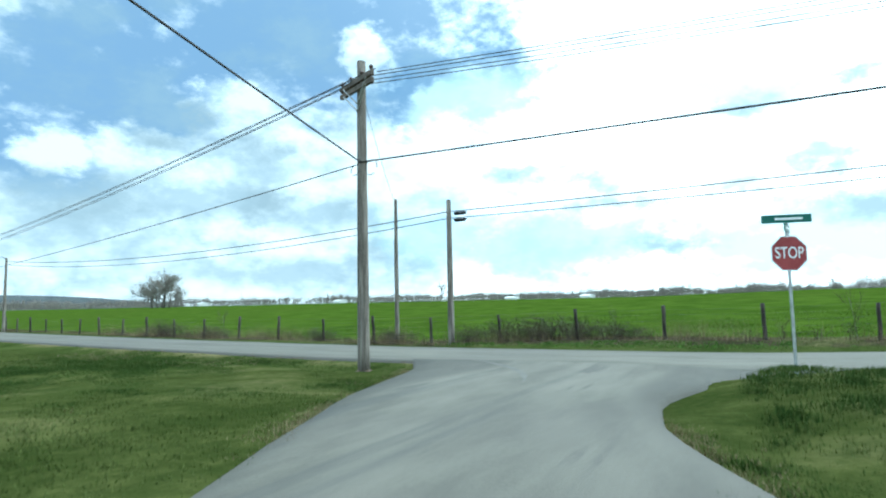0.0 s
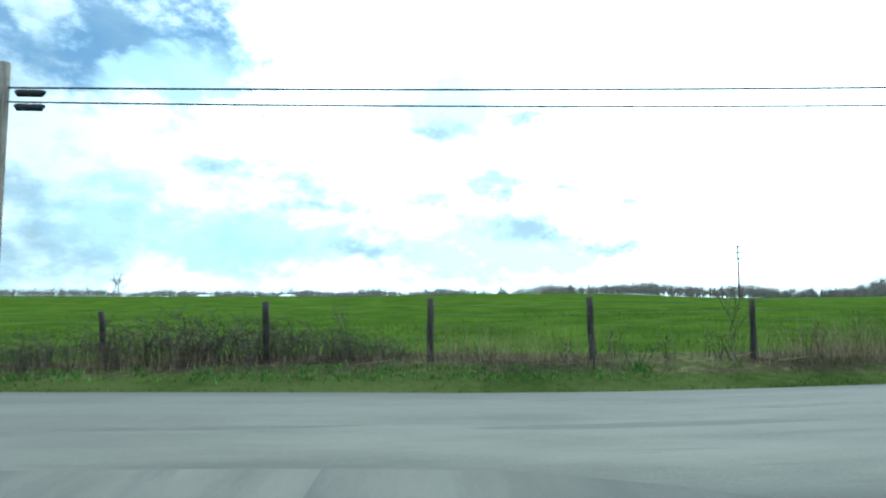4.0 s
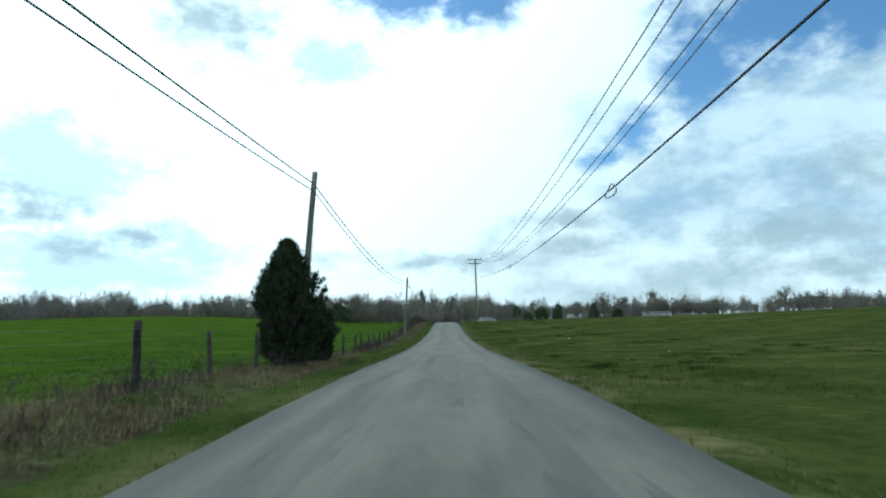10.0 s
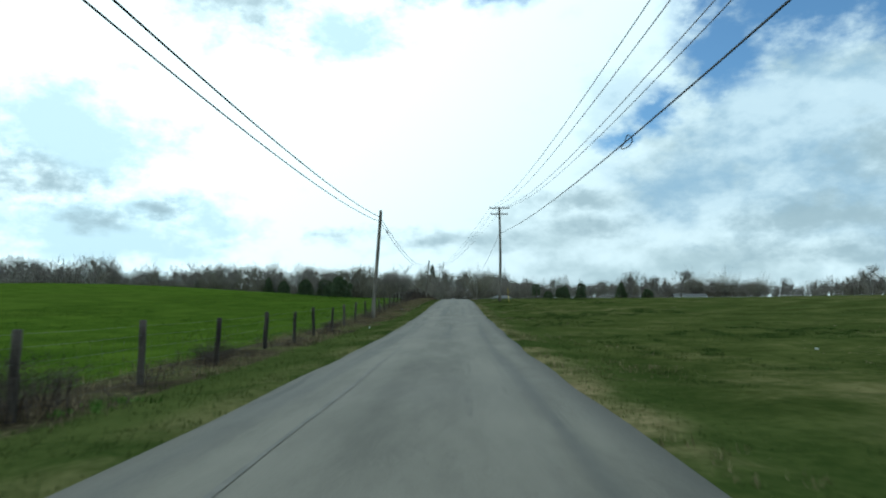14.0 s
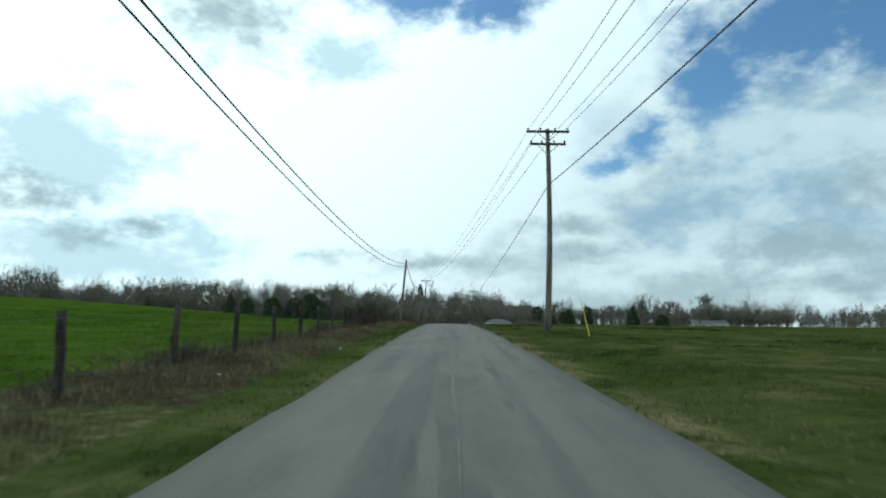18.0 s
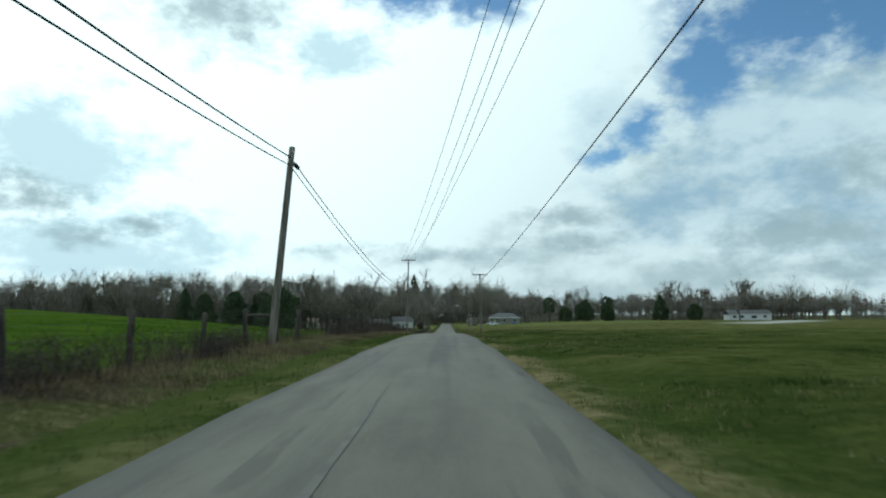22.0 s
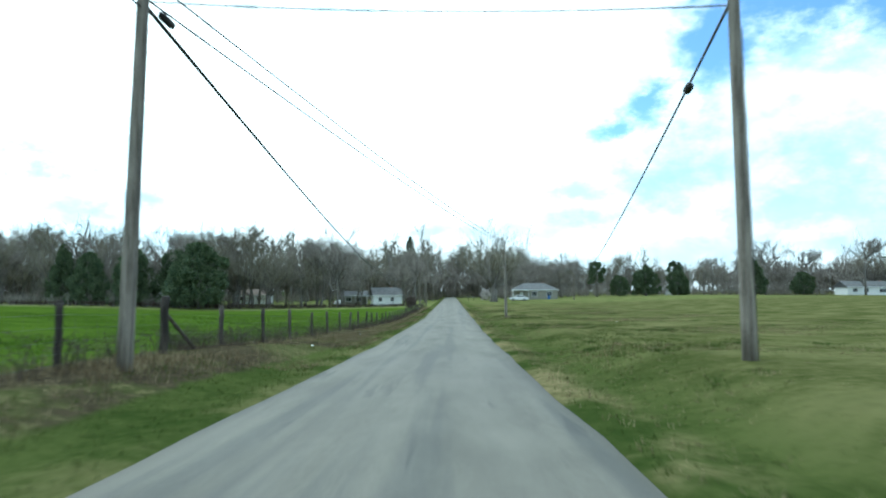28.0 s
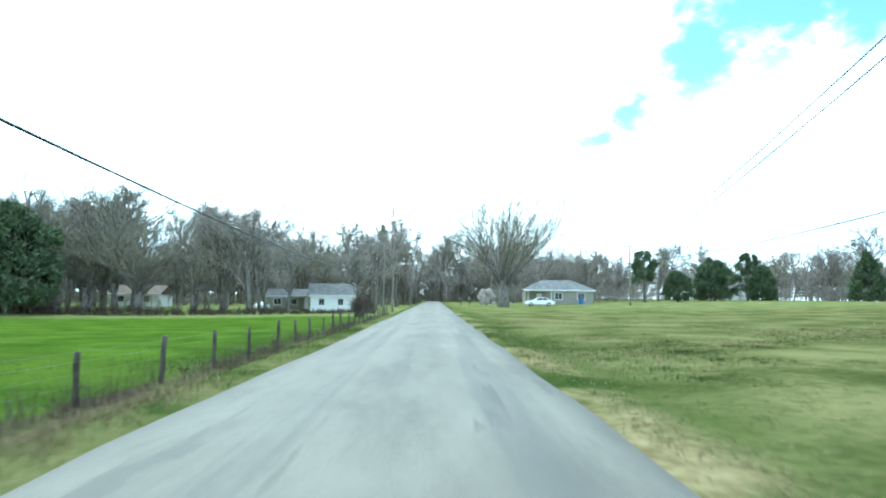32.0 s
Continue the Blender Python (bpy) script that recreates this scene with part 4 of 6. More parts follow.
for v0, v1, z0, z1 in ((post_near(135), post_near(138.5), 1.0, 1.02), (post_near(146.5), post_near(150), 1.05, 1.02), (post_near(206), post_near(206) + 1.7, 1.0, 0.06)):
    xa, xb = float(fence_x(v0)), float(fence_x(v1))
    g = Geo().tube([(xa, v0, ground_at(xa, v0) + z0), (xb, v1, ground_at(xb, v1) + z1)], [0.045, 0.045], 7)
    part("brace", g, M["post"], fence, "round wooden brace rail")
# woven wire between the posts
wire = Geo()
for a, b in zip(py, py[1:]):
    if b - a > 6:
        continue
    pa, pb = [Vector((float(fence_x(v)) + 0.07, v, ground_at(float(fence_x(v)), v))) for v in (a, b)]
    for h in (0.08, 0.26, 0.46, 0.68, 0.90, 1.08):
        wire.tube([pa + Vector((0, 0, h)), (pa + pb) / 2 + Vector((0, 0, h - 0.015)), pb + Vector((0, 0, h))], [0.0022] * 3, 3, False)
    k = int((b - a) / 0.3)
    for i in range(1, k):
        p = pa.lerp(pb, i / k)
        wire.tube([p + Vector((0, 0, 0.08)), p + Vector((0, 0, 0.84))], [0.0016] * 2, 3, False)
part("woven_wire", wire, M["wire"], fence, "rusty woven fence wire")


# ---- trees ----
def grow(trunk, twigs, p, d, length, r, depth, rng, spread, lift):
    n = 4 if depth < 2 else 3
    pts, rad = [p], [r]
    q, dd = p.copy(), d.copy()
    for i in range(n):
        dd = (dd + Vector((rng.gauss(0, 0.13), rng.gauss(0, 0.13), rng.gauss(0, 0.08) + lift * 0.12))).normalized()
        q = q + dd * length / n
        pts.append(q.copy())
        rad.append(r * (1 - 0.55 * (i + 1) / n))
    (trunk if depth < TRUNK_D else twigs).tube(pts, rad, 7 if depth == 0 else 5 if depth == 1 else 3, depth < 2)
    if depth >= MAX_DEPTH:
        return
    kids = rng.randint(8, 11) if depth == 0 else rng.randint(5, 6) if depth == 1 else rng.randint(4, 5)
    for k in range(kids):
        t = rng.uniform(0.35, 1.0) if depth else rng.uniform(FORK, 1.0)
        i = min(int(t * n), n - 1)
        start = pts[i].lerp(pts[i + 1], t * n - i)
        side = dd.orthogonal().normalized()
        side = Matrix.Rotation(rng.uniform(0, 2 * math.pi), 3, dd) @ side
        nd = (dd * rng.uniform(0.55, 1.0) + side * spread * rng.uniform(0.5, 1.1)).normalized()
        grow(trunk, twigs, start, nd, length * rng.uniform(0.42, 0.68) * (1.0 if depth else 1.25 - 0.6 * t), max(r * rng.uniform(0.38, 0.55), MIN_R), depth + 1, rng, spread, lift)


MAX_DEPTH, MIN_R, FORK, TRUNK_D = 4, 0.02, 0.4, 2


def bare_tree_meshes(height, seed, spread=0.75, lift=0.8, r=None, twig="twig", trunk_share=0.42, fine=1800):
    rng = random.Random(seed)
    trunk, twigs = Geo(), Geo()
    r = r or height * 0.017
    grow(trunk, twigs, Vector((0, 0, -0.3)), Vector((rng.uniform(-0.05, 0.05), rng.uniform(-0.05, 0.05), 1)).normalized(), height * trunk_share, r, 0, rng, spread, lift)
    # fine end twigs in the crown
    tv = np.array(twigs.v)
    hi = float(np.percentile(tv[:, 2], 97))
    k = height / hi
    rs = np.random.default_rng(seed)
    pick = tv[rs.integers(0, len(tv), fine)]
    d = rs.normal(0, 1, (fine, 3))
    d[:, 2] = np.abs(d[:, 2]) * 0.8
    d /= np.linalg.norm(d, axis=1)[:, None]
    ln = rs.uniform(0.03, 0.075, (fine, 1)) * hi
    side = np.cross(d, rs.normal(0, 1, (fine, 3)))
    side /= np.linalg.norm(side, axis=1)[:, None]
    w = 0.0009 * hi
    ends = np.stack([pick - side * w, pick + side * w, pick + d * ln], 1).reshape(-1, 3)
    b = len(twigs.v)
    twigs.v += [tuple(p) for p in ends]
    twigs.f += [(b + 3 * i, b + 3 * i + 1, b + 3 * i + 2) for i in range(fine)]
    for g in (trunk, twigs):
        g.v = [(p[0] * k, p[1] * k, p[2] * k) for p in g.v]
    return trunk.mesh("trunk", M["bark"], True), twigs.mesh("crown", M[twig])


def tree_from(meshes, x, y, scale, turn, label, group="", category="tree", name="tree"):
    t = thing(name, (x, y, ground_at(x, y) - 0.05), label, category, group)
    t.scale, t.rotation_euler = (scale, scale, scale), (0, 0, turn)
    part("trunk", meshes[0], None, t)
    part("crown", meshes[1], None, t)
    return t


def evergreen_meshes(height, radius, seed, mat, shape="cone", clumps=1500, leaf=0.16, base=0.06, gather=0.62, pads=0):
    """A trunk with short limbs and a crown of many small tapering sprays."""
    rng = np.random.default_rng(seed)
    trunk = Geo().tube([(0, 0, -0.2), (0.03, 0.02, height * 0.5), (0, 0, height * 0.93)], [height * 0.022 + 0.04, height * 0.015 + 0.02, 0.02], 7)
    t = rng.beta(1.15, 1.35, clumps) if shape == "cone" else rng.beta(1.6, 1.3, clumps)
    a = rng.uniform(0, 2 * np.pi, clumps)
    lobes = 1 + 0.16 * np.sin(3 * a + 7 * t + seed) + 0.12 * np.sin(5 * a - 11 * t) + 0.12 * np.sin(17 * t + 2 * a)
    if shape == "cone":
        prof = np.minimum(1.0, 1.25 * (1 - t) ** (0.5 if base < 0.035 else 0.75)) * np.minimum(1, t / 0.10 + 0.55)
    else:
        prof = np.sqrt(np.clip(1 - np.clip(1.45 * t - 0.45, -0.5, 1) ** 2, 0.03, 1))
    rr = radius * prof * lobes * np.sqrt(rng.uniform(0.25, 1.0, clumps))
    c = np.stack([rr * np.cos(a), rr * np.sin(a), height * (base + (1 - base) * t)], 1)
    # draw the sprays together round limb ends, so that the outline is lumpy and has gaps
    m = pads or max(18, clumps // 45)
    ends = c[rng.integers(0, clumps, m)] * [1.12, 1.12, 1.0]
    near = np.argmin(((c[:, None, :] - ends[None]) ** 2).sum(2), 1)
    pull = rng.uniform(0.25, 1.0, (clumps, 1)) * gather
    c = c * (1 - pull) + ends[near] * pull
    c[:, 2] = np.maximum(c[:, 2], 0.05)
    a = np.arctan2(c[:, 1], c[:, 0])
    for k in range(14):
        i = rng.integers(0, clumps)
        z = max(c[i, 2] * 0.85, height * 0.06)
        trunk.tube([(0, 0, z), tuple(c[i] * [0.9, 0.9, 1])], [0.03 + height * 0.003, 0.012], 4)
    per = 9
    base_p = np.repeat(c, per, 0) + rng.normal(0, leaf * 0.55, (clumps * per, 3))
    out = np.stack([np.cos(a), np.sin(a), rng.uniform(-0.1, 0.7, clumps)], 1)
    d = np.repeat(out, per, 0) + rng.normal(0, 0.65, (clumps * per, 3))
    d /= np.linalg.norm(d, axis=1)[:, None]
    side = np.cross(d, rng.normal(0, 1, d.shape))
    side /= np.linalg.norm(side, axis=1)[:, None]
    ln = rng.uniform(0.8, 2.0, (len(d), 1)) * leaf
    verts = np.stack([base_p - side * leaf * 0.3, base_p + side * leaf * 0.3, base_p + d * ln], 1).reshape(-1, 3)
    return trunk.mesh("trunk", M["bark"], True), array_mesh("crown", verts, np.arange(len(verts)).reshape(-1, 3), M[mat])


def cedar_meshes(height, radius, seed, branches, low=0.05):
    """Upswept branches set with short pointed sprays, wide in the middle and ragged at the top."""
    rng = np.random.default_rng(seed)
    trunk = Geo().tube([(0, 0, -0.2), (0.04, 0, height * 0.5), (0, 0, height * 0.96)], [0.13, 0.08, 0.01], 7)
    tips = []
    for k in range(branches):
        t = (k + rng.uniform(0, 1)) / branches
        a = k * 2.4 + rng.uniform(-0.4, 0.4)
        reach = radius * (0.62 + 0.9 * t if t < 0.42 else 1.0 - 0.93 * ((t - 0.42) / 0.58) ** 1.15) * rng.uniform(0.72, 1.16) * (1 + 0.14 * math.sin(3 * a + 1))
        z0 = height * (low + (0.9 - low) * t)
        p0, p1 = np.array([0, 0, z0]), np.array([reach * math.cos(a) * 0.75, reach * math.sin(a) * 0.75, z0 + reach * 0.12])
        p2 = np.array([reach * math.cos(a), reach * math.sin(a), z0 + reach * rng.uniform(0.3, 0.75) + 0.06 * height * t])
        trunk.tube([tuple(p0), tuple(p1), tuple(p2)], [0.022, 0.012, 0.004], 3, False)
        u = np.sqrt(rng.uniform(0.08, 1.0, 26))[:, None]
        q = p0 * (1 - u) ** 2 + 2 * p1 * u * (1 - u) + p2 * u ** 2
        tips.append(np.concatenate([q + rng.normal(0, 1, (26, 3)) * 0.085 * (1.25 - 0.8 * u), np.tile((p2 - p1) / (np.linalg.norm(p2 - p1) + 1e-6), (26, 1))], 1))
    c = np.concatenate(tips)
    per = 8
    base_p = np.repeat(c[:, :3], per, 0) + rng.normal(0, 0.03, (len(c) * per, 3))
    d = np.repeat(c[:, 3:], per, 0) + rng.normal(0, 0.75, (len(c) * per, 3)) + [0, 0, 0.25]
    d /= np.linalg.norm(d, axis=1)[:, None]
    side = np.cross(d, rng.normal(0, 1, d.shape))
    side /= np.linalg.norm(side, axis=1)[:, None]
    ln = rng.uniform(0.06, 0.17, (len(d), 1))
    verts = np.stack([base_p - side * 0.016, base_p + side * 0.016, base_p + d * ln], 1).reshape(-1, 3)
    return trunk.mesh("trunk", M["bark"], True), array_mesh("crown", verts, np.arange(len(verts)).reshape(-1, 3), M["cedar"])


CEDAR = cedar_meshes(4.5, 1.2, 3, 340, 0.01)
tree_from(CEDAR, -5.45, 16.6, 1.0, 0.3, "dense dark green cedar growing at the fence", category="cedar tree", name="cedar_tree")
MAX_DEPTH = 4
THICKET = cedar_meshes(2.75, 0.98, 9, 230, 0.0)
tree_from(THICKET, -5.5, 21.4, 1.0, 1.0, "dark scrubby evergreen bush grown into the fence", category="bush", name="bush")

WOOD, MIN_R = [], 0.016
MAX_DEPTH, FORK = 3, 0.34
for k in range(8):
    WOOD.append(bare_tree_meshes(14.0, 20 + k, 0.72 + 0.07 * (k % 4), 0.75 - 0.1 * (k % 3), twig="twig" if k % 3 else "bud", trunk_share=0.52 + 0.06 * (k % 3), fine=4400))
MAX_DEPTH, FORK = 4, 0.22
HERO = [bare_tree_meshes(14.0, 40 + k, 0.85, 0.7, trunk_share=0.55, fine=4200) for k in range(2)]
PINE = evergreen_meshes(11.0, 2.6, 6, "needle", "round", 1500, 0.26, 0.34, 0.86, 24)
SPRUCE = evergreen_meshes(8.0, 2.5, 7, "needle", "cone", 2200, 0.24, 0.04)
ROUND = evergreen_meshes(7.0, 3.2, 8, "needle", "round", 2800, 0.25, 0.02, 0.68, 44)
BLUNT = evergreen_meshes(7.0, 2.9, 18, "needle", "cone", 2800, 0.25, 0.03, 0.62, 50)
LOFTY = evergreen_meshes(28.0, 3.4, 16, "needle", "cone", 900, 0.42, 0.45, 0.85, 40)
PALE = evergreen_meshes(3.0, 1.5, 13, "blossom", "round", 900, 0.12, 0.06)


def broad_tree():
    """A wide many-stemmed maple: long limbs fan out from a short trunk."""
    rng = random.Random(77)
    trunk, twigs = Geo(), Geo()
    trunk.tube([(0, 0, -0.3), (0.02, 0, 1.2), (0.0, 0.03, 2.6), (0, 0, 3.4)], [0.75, 0.55, 0.52, 0.5], 12)
    for k in range(34):
        a = k * 2.4 + rng.uniform(-0.3, 0.3)
        out = rng.uniform(0.12, 1.3)
        d = Vector((math.cos(a) * out, math.sin(a) * out, 1.0)).normalized()
        start = Vector((math.cos(a) * 0.25, math.sin(a) * 0.25, rng.uniform(2.0, 3.4)))
        grow(trunk, twigs, start, d, rng.uniform(5.5, 8.5), rng.uniform(0.055, 0.11), 1, rng, 0.5, 0.4)
    rs = np.random.default_rng(78)
    tv = np.array(twigs.v)
    hi = float(np.percentile(tv[:, 2], 98))
    pick = tv[rs.integers(0, len(tv), 8000)]
    d = rs.normal(0, 1, (8000, 3)) + [0, 0, 0.6]
    d /= np.linalg.norm(d, axis=1)[:, None]
    side = np.cross(d, rs.normal(0, 1, (8000, 3)))
    side /= np.linalg.norm(side, axis=1)[:, None]
    fine = np.stack([pick - side * 0.011, pick + side * 0.011, pick + d * rs.uniform(0.3, 0.9, (8000, 1))], 1).reshape(-1, 3)
    b = len(twigs.v)
    twigs.v += [tuple(p) for p in fine]
    twigs.f += [(b + 3 * i, b + 3 * i + 1, b + 3 * i + 2) for i in range(8000)]
    k = 17.5 / hi
    for g in (trunk, twigs):
        g.v = [(p[0] * k, p[1] * k, p[2] * k) for p in g.v]
    return trunk.mesh("trunk", M["bark"], True), twigs.mesh("crown", M["bud"])


MAX_DEPTH = 3
MAPLE = broad_tree()
tree_from(MAPLE, 10.6, 337.5, 1.0, 0.4, "broad leafless maple fanning out over the roadside lawn", name="maple_tree")
tree_from(PALE, 9.6, 355, 1.0, 0.2, "rounded bush in pale blossom on the lawn", category="bush", name="bush")
for mesh, x, y, s, label in ((PINE, 44.5, 375, 1.0, "tall open pine behind the mown field"), (ROUND, 51.0, 374, 0.9, "dense dark round evergreen"),
                             (ROUND, 59.2, 375, 1.2, "large rounded green evergreen"), (BLUNT, 69.7, 376, 1.05, "rounded green evergreen beside the field"),
                             (SPRUCE, 92.6, 376, 1.35, "tall pointed spruce beyond the field"), (ROUND, 107.7, 377, 1.0, "rounded dark evergreen near the white house"),
                             (PINE, 72, 386, 1.0, "tall open pine behind the mown field"), (SPRUCE, 62, 383, 1.2, "tall pointed spruce beyond the field")):
    tree_from(mesh, x, y, s, x, label, "evergreens beyond the field", "evergreen tree", "evergreen_tree")
for mesh, x, y, s in ((ROUND, -61, 337, 2.25), (SPRUCE, -100, 346, 1.75), (BLUNT, -79, 341, 2.1), (SPRUCE, -67, 340, 1.8), (ROUND, -71, 346, 1.9), (BLUNT, -91, 342, 1.8), (SPRUCE, -140, 350, 1.7)):
    t = tree_from(mesh, x, y, s, x, "dark evergreen standing among bare trees", "evergreens in the wood", "evergreen tree", "evergreen_tree")
    t.scale = (s * 0.8, s * (0.7 + 0.2 * math.sin(x)), s * (1.04 + 0.08 * math.sin(2 * x)))
tree_from(LOFTY, -19.5, 480, 1.05, 0.5, "very tall thin dark pine rising over the wood", category="pine tree", name="pine_tree")
for x, y, h in ((-34, 349, 17), (-47, 347, 16), (-40, 352, 18), (-56, 348, 16), (102, 388, 17), (128, 379, 17), (142, 396, 17), (157, 388, 16.5), (172, 380, 14), (113, 384, 14), (117, 204, 9.5), (24, 384, 13), (36, 388, 12), (20, 380, 11), (-9.5, 352, 13.0), (-12, 349.5, 11), (86, 392, 12)):
    tree_from((HERO[0], MAPLE, HERO[1])[int(x) % 3], x, y, h / (17.5 if int(x) % 3 == 1 else 14), x * 1.3, "leafless tree with a spreading crown", "single bare trees")
lone = tree_from(WOOD[2], -142, -209, 0.9, 1.0, "round leafless tree alone at the field's edge", "single bare trees")
lone.scale.x = lone.scale.y = 1.35
for dx, dy, sc in ((-3.5, 2.0, 0.66), (3.0, -2.5, 0.72), (0.5, 3.5, 0.6), (-1.0, -4.0, 0.55), (2.0, 1.5, 0.85), (-1.8, -1.2, 0.82), (4.5, 2.5, 0.5), (-4.5, -2.8, 0.5)):
    side_tree = tree_from(WOOD[4 if dx < 0 else 6], -142 + dx, -209 + dy, sc, dx, "small leafless tree in a clump at the field's edge", "single bare trees")
    side_tree.scale.x = side_tree.scale.y = sc * 1.5
tree_from(WOOD[5], -256, -150, 0.72, 1.0, "round leafless tree alone at the field's edge", "single bare trees")

# the bare wood round the road's end
wood_rng = random.Random(12)
HOUSES = ((-17.5, 356, 7), (-27.5, 366, 6), (-60, 374, 8), (24, 366, 9), (-85, 366, 7), (132, 386, 15))
def plant(n, x0, x1, y0, y1, h0, h1, group):
    k = 0
    while k < n:
        x, y = wood_rng.uniform(x0, x1), wood_rng.uniform(y0, y1)
        if abs(x) < 5 and y < 440 or any(abs(x - hx) < r and abs(y - hy) < r for hx, hy, r in HOUSES):
            continue
        k += 1
        t = tree_from(WOOD[wood_rng.randrange(8)], x, y, wood_rng.uniform(h0, h1) / 14, wood_rng.uniform(0, 6.28), "tall leafless tree in the grey-brown wood", group)
        t.scale.x = t.scale.y = t.scale.z * wood_rng.uniform(0.75, 1.1)


plant(105, -180, -12, 344, 372, 9, 22, "bare trees of the wood")
plant(60, -330, -180, 338, 372, 16, 27, "bare trees of the wood")
plant(75, -190, -8, 378, 420, 12, 25, "bare trees of the wood")
plant(60, -60, 40, 446, 500, 14, 23, "bare trees of the wood")
plant(40, 14, 120, 392, 430, 8, 16, "bare trees of the wood")


def far_wood(name, spots, mat, label, seed, h0, h1, twigs=150, fine=0.0045):
    """Distant trees of one wood as one mesh: a stem, limbs that fan out from it and twigs along the limbs."""
    rng = np.random.default_rng(seed)
    n, limbs = len(spots), max(8, twigs // 9)
    x, y = spots[:, 0], spots[:, 1]
    wave = 0.5 + 0.25 * np.sin(x * 0.06 + 1.3 * np.sin(y * 0.05 + seed)) + 0.25 * np.sin(y * 0.083 + seed)
    h = h0 + (h1 - h0) * np.clip(0.65 * wave + rng.uniform(-0.1, 0.45, n), 0, 1)
    w = h * rng.uniform(0.22, 0.42, n)
    foot = np.column_stack([spots, terrain(x, y) - 0.3])

    def blades(p, q, half):
        side = np.cross(q - p, rng.normal(0, 1, p.shape))
        side *= (half / (np.linalg.norm(side, axis=1) + 1e-9))[:, None]
        return np.stack([p - side, p + side, q], 1).reshape(-1, 3)

    up = np.stack([rng.normal(0, 0.03, n) * h, rng.normal(0, 0.03, n) * h, h * 0.92], 1)
    verts = [blades(foot, foot + up, h * 0.014), blades(foot, foot + up * 0.8, h * 0.014)]
    k = np.repeat(np.arange(n), limbs)
    t = rng.uniform(0.15, 0.6, n * limbs)
    a = rng.uniform(0, 2 * np.pi, n * limbs)
    rise = rng.uniform(0.25, 1.0, n * limbs)
    out = w[k] * np.sqrt(1.02 - rise ** 2) * rng.uniform(0.7, 1.1, n * limbs)
    p = foot[k] + up[k] * t[:, None]
    q = foot[k] + np.stack([out * np.cos(a), out * np.sin(a), h[k] * np.maximum(t + 0.08, 0.35 + 0.65 * rise * rng.uniform(0.85, 1.05, n * limbs))], 1)
    verts.append(blades(p, q, h[k] * 0.006))
    j = rng.integers(0, n * limbs, n * twigs)
    u = rng.uniform(0.3, 1.0, n * twigs)[:, None]
    b0 = p[j] * (1 - u) + q[j] * u
    d = (q[j] - p[j]) / (np.linalg.norm(q[j] - p[j], axis=1)[:, None] + 1e-9) + rng.normal(0, 0.55, (n * twigs, 3)) + [0, 0, 0.25]
    d *= (h[k[j]] * rng.uniform(0.05, 0.17, n * twigs) / np.linalg.norm(d, axis=1))[:, None]
    verts.append(blades(b0, b0 + d, h[k[j]] * fine))
    v = np.concatenate(verts)
    return tagged(new(name, array_mesh(name, v, np.arange(len(v)).reshape(-1, 3), mat)), label, "woodland", kind="stuff")


def spots_in(n, seed, *lines):
    """Places scattered along lines (x0, y0, x1, y1, depth)."""
    rng = np.random.default_rng(seed)
    out = []
    lens = np.array([math.hypot(x1 - x0, y1 - y0) for x0, y0, x1, y1, d in lines])
    for (x0, y0, x1, y1, d), ln in zip(lines, lens):
        k = max(3, int(n * ln / lens.sum()))
        t = rng.uniform(0, 1, k)
        nx, ny = (y1 - y0) / ln, -(x1 - x0) / ln
        o = rng.uniform(-0.5, 0.5, k) * d
        keep = np.sin(t * ln * 0.05 + seed) + np.sin(t * ln * 0.013 + 1) + rng.uniform(-1, 1, k) > -1.6
        out.append(np.stack([x0 + (x1 - x0) * t + nx * o, y0 + (y1 - y0) * t + ny * o], 1)[keep])
    return np.concatenate(out)


far_wood("far_wood", spots_in(1700, 3, (-190, 430, -5, 425, 30), (-420, 330, -560, 60, 60), (-200, 420, 60, 470, 50)), M["twig"], "grey-brown bare woods round the fields", 31, 8, 18, 190, 0.0075)
far_wood("far_wood", spots_in(800, 8, (-185, 356, -440, 330, 50), (-190, 400, -400, 390, 40)), M["twig"], "grey-brown bare woods across the wheat", 36, 11, 26, 260, 0.006)
far_wood("far_wood", spots_in(900, 7, (40, 450, 210, 460, 40), (120, 420, 330, 400, 50), (230, 380, 330, 160, 60)), M["twig"], "low grey-brown bare woods beyond the mown field", 35, 6, 16, 260, 0.008)
far_wood("far_wood", spots_in(6500, 4, (-560, 60, -700, -260, 90), (-700, -260, -520, -620, 120), (-520, -620, -150, -900, 120), (330, 160, 420, -100, 80), (-900, 200, -1000, -400, 90)), M["twig"], "low distant line of bare woods on the skyline", 32, 4.5, 13, 75, 0.014)
far_wood("undergrowth", spots_in(7600, 5, (-180, 345, -58, 343, 12), (-180, 372, -45, 375, 14), (-190, 412, -8, 405, 25), (-60, 445, 45, 447, 10), (-70, 470, 60, 470, 25), (14, 392, 120, 392, 10), (30, 405, 130, 405, 12), (110, 415, 330, 396, 30), (240, 370, 335, 160, 40), (-190, 352, -430, 332, 26), (-425, 325, -560, 60, 50)), M["twig"], "tangled brown undergrowth beneath the bare trees", 33, 1.2, 5.5, 110, 0.008)
far_wood("undergrowth", spots_in(500, 6, (-60, 340, -8, 338.5, 4), (-30, 346, -9, 344, 6)), M["bramble"], "low brown brush along the edge of the lawn", 34, 0.5, 1.3, 150, 0.012)
far_wood("undergrowth", spots_in(1100, 9, (-185, 341, -22, 339.5, 5)), M["bramble"], "dark brush along the edge of the wheat under the trees", 37, 0.7, 2.1, 110, 0.012)
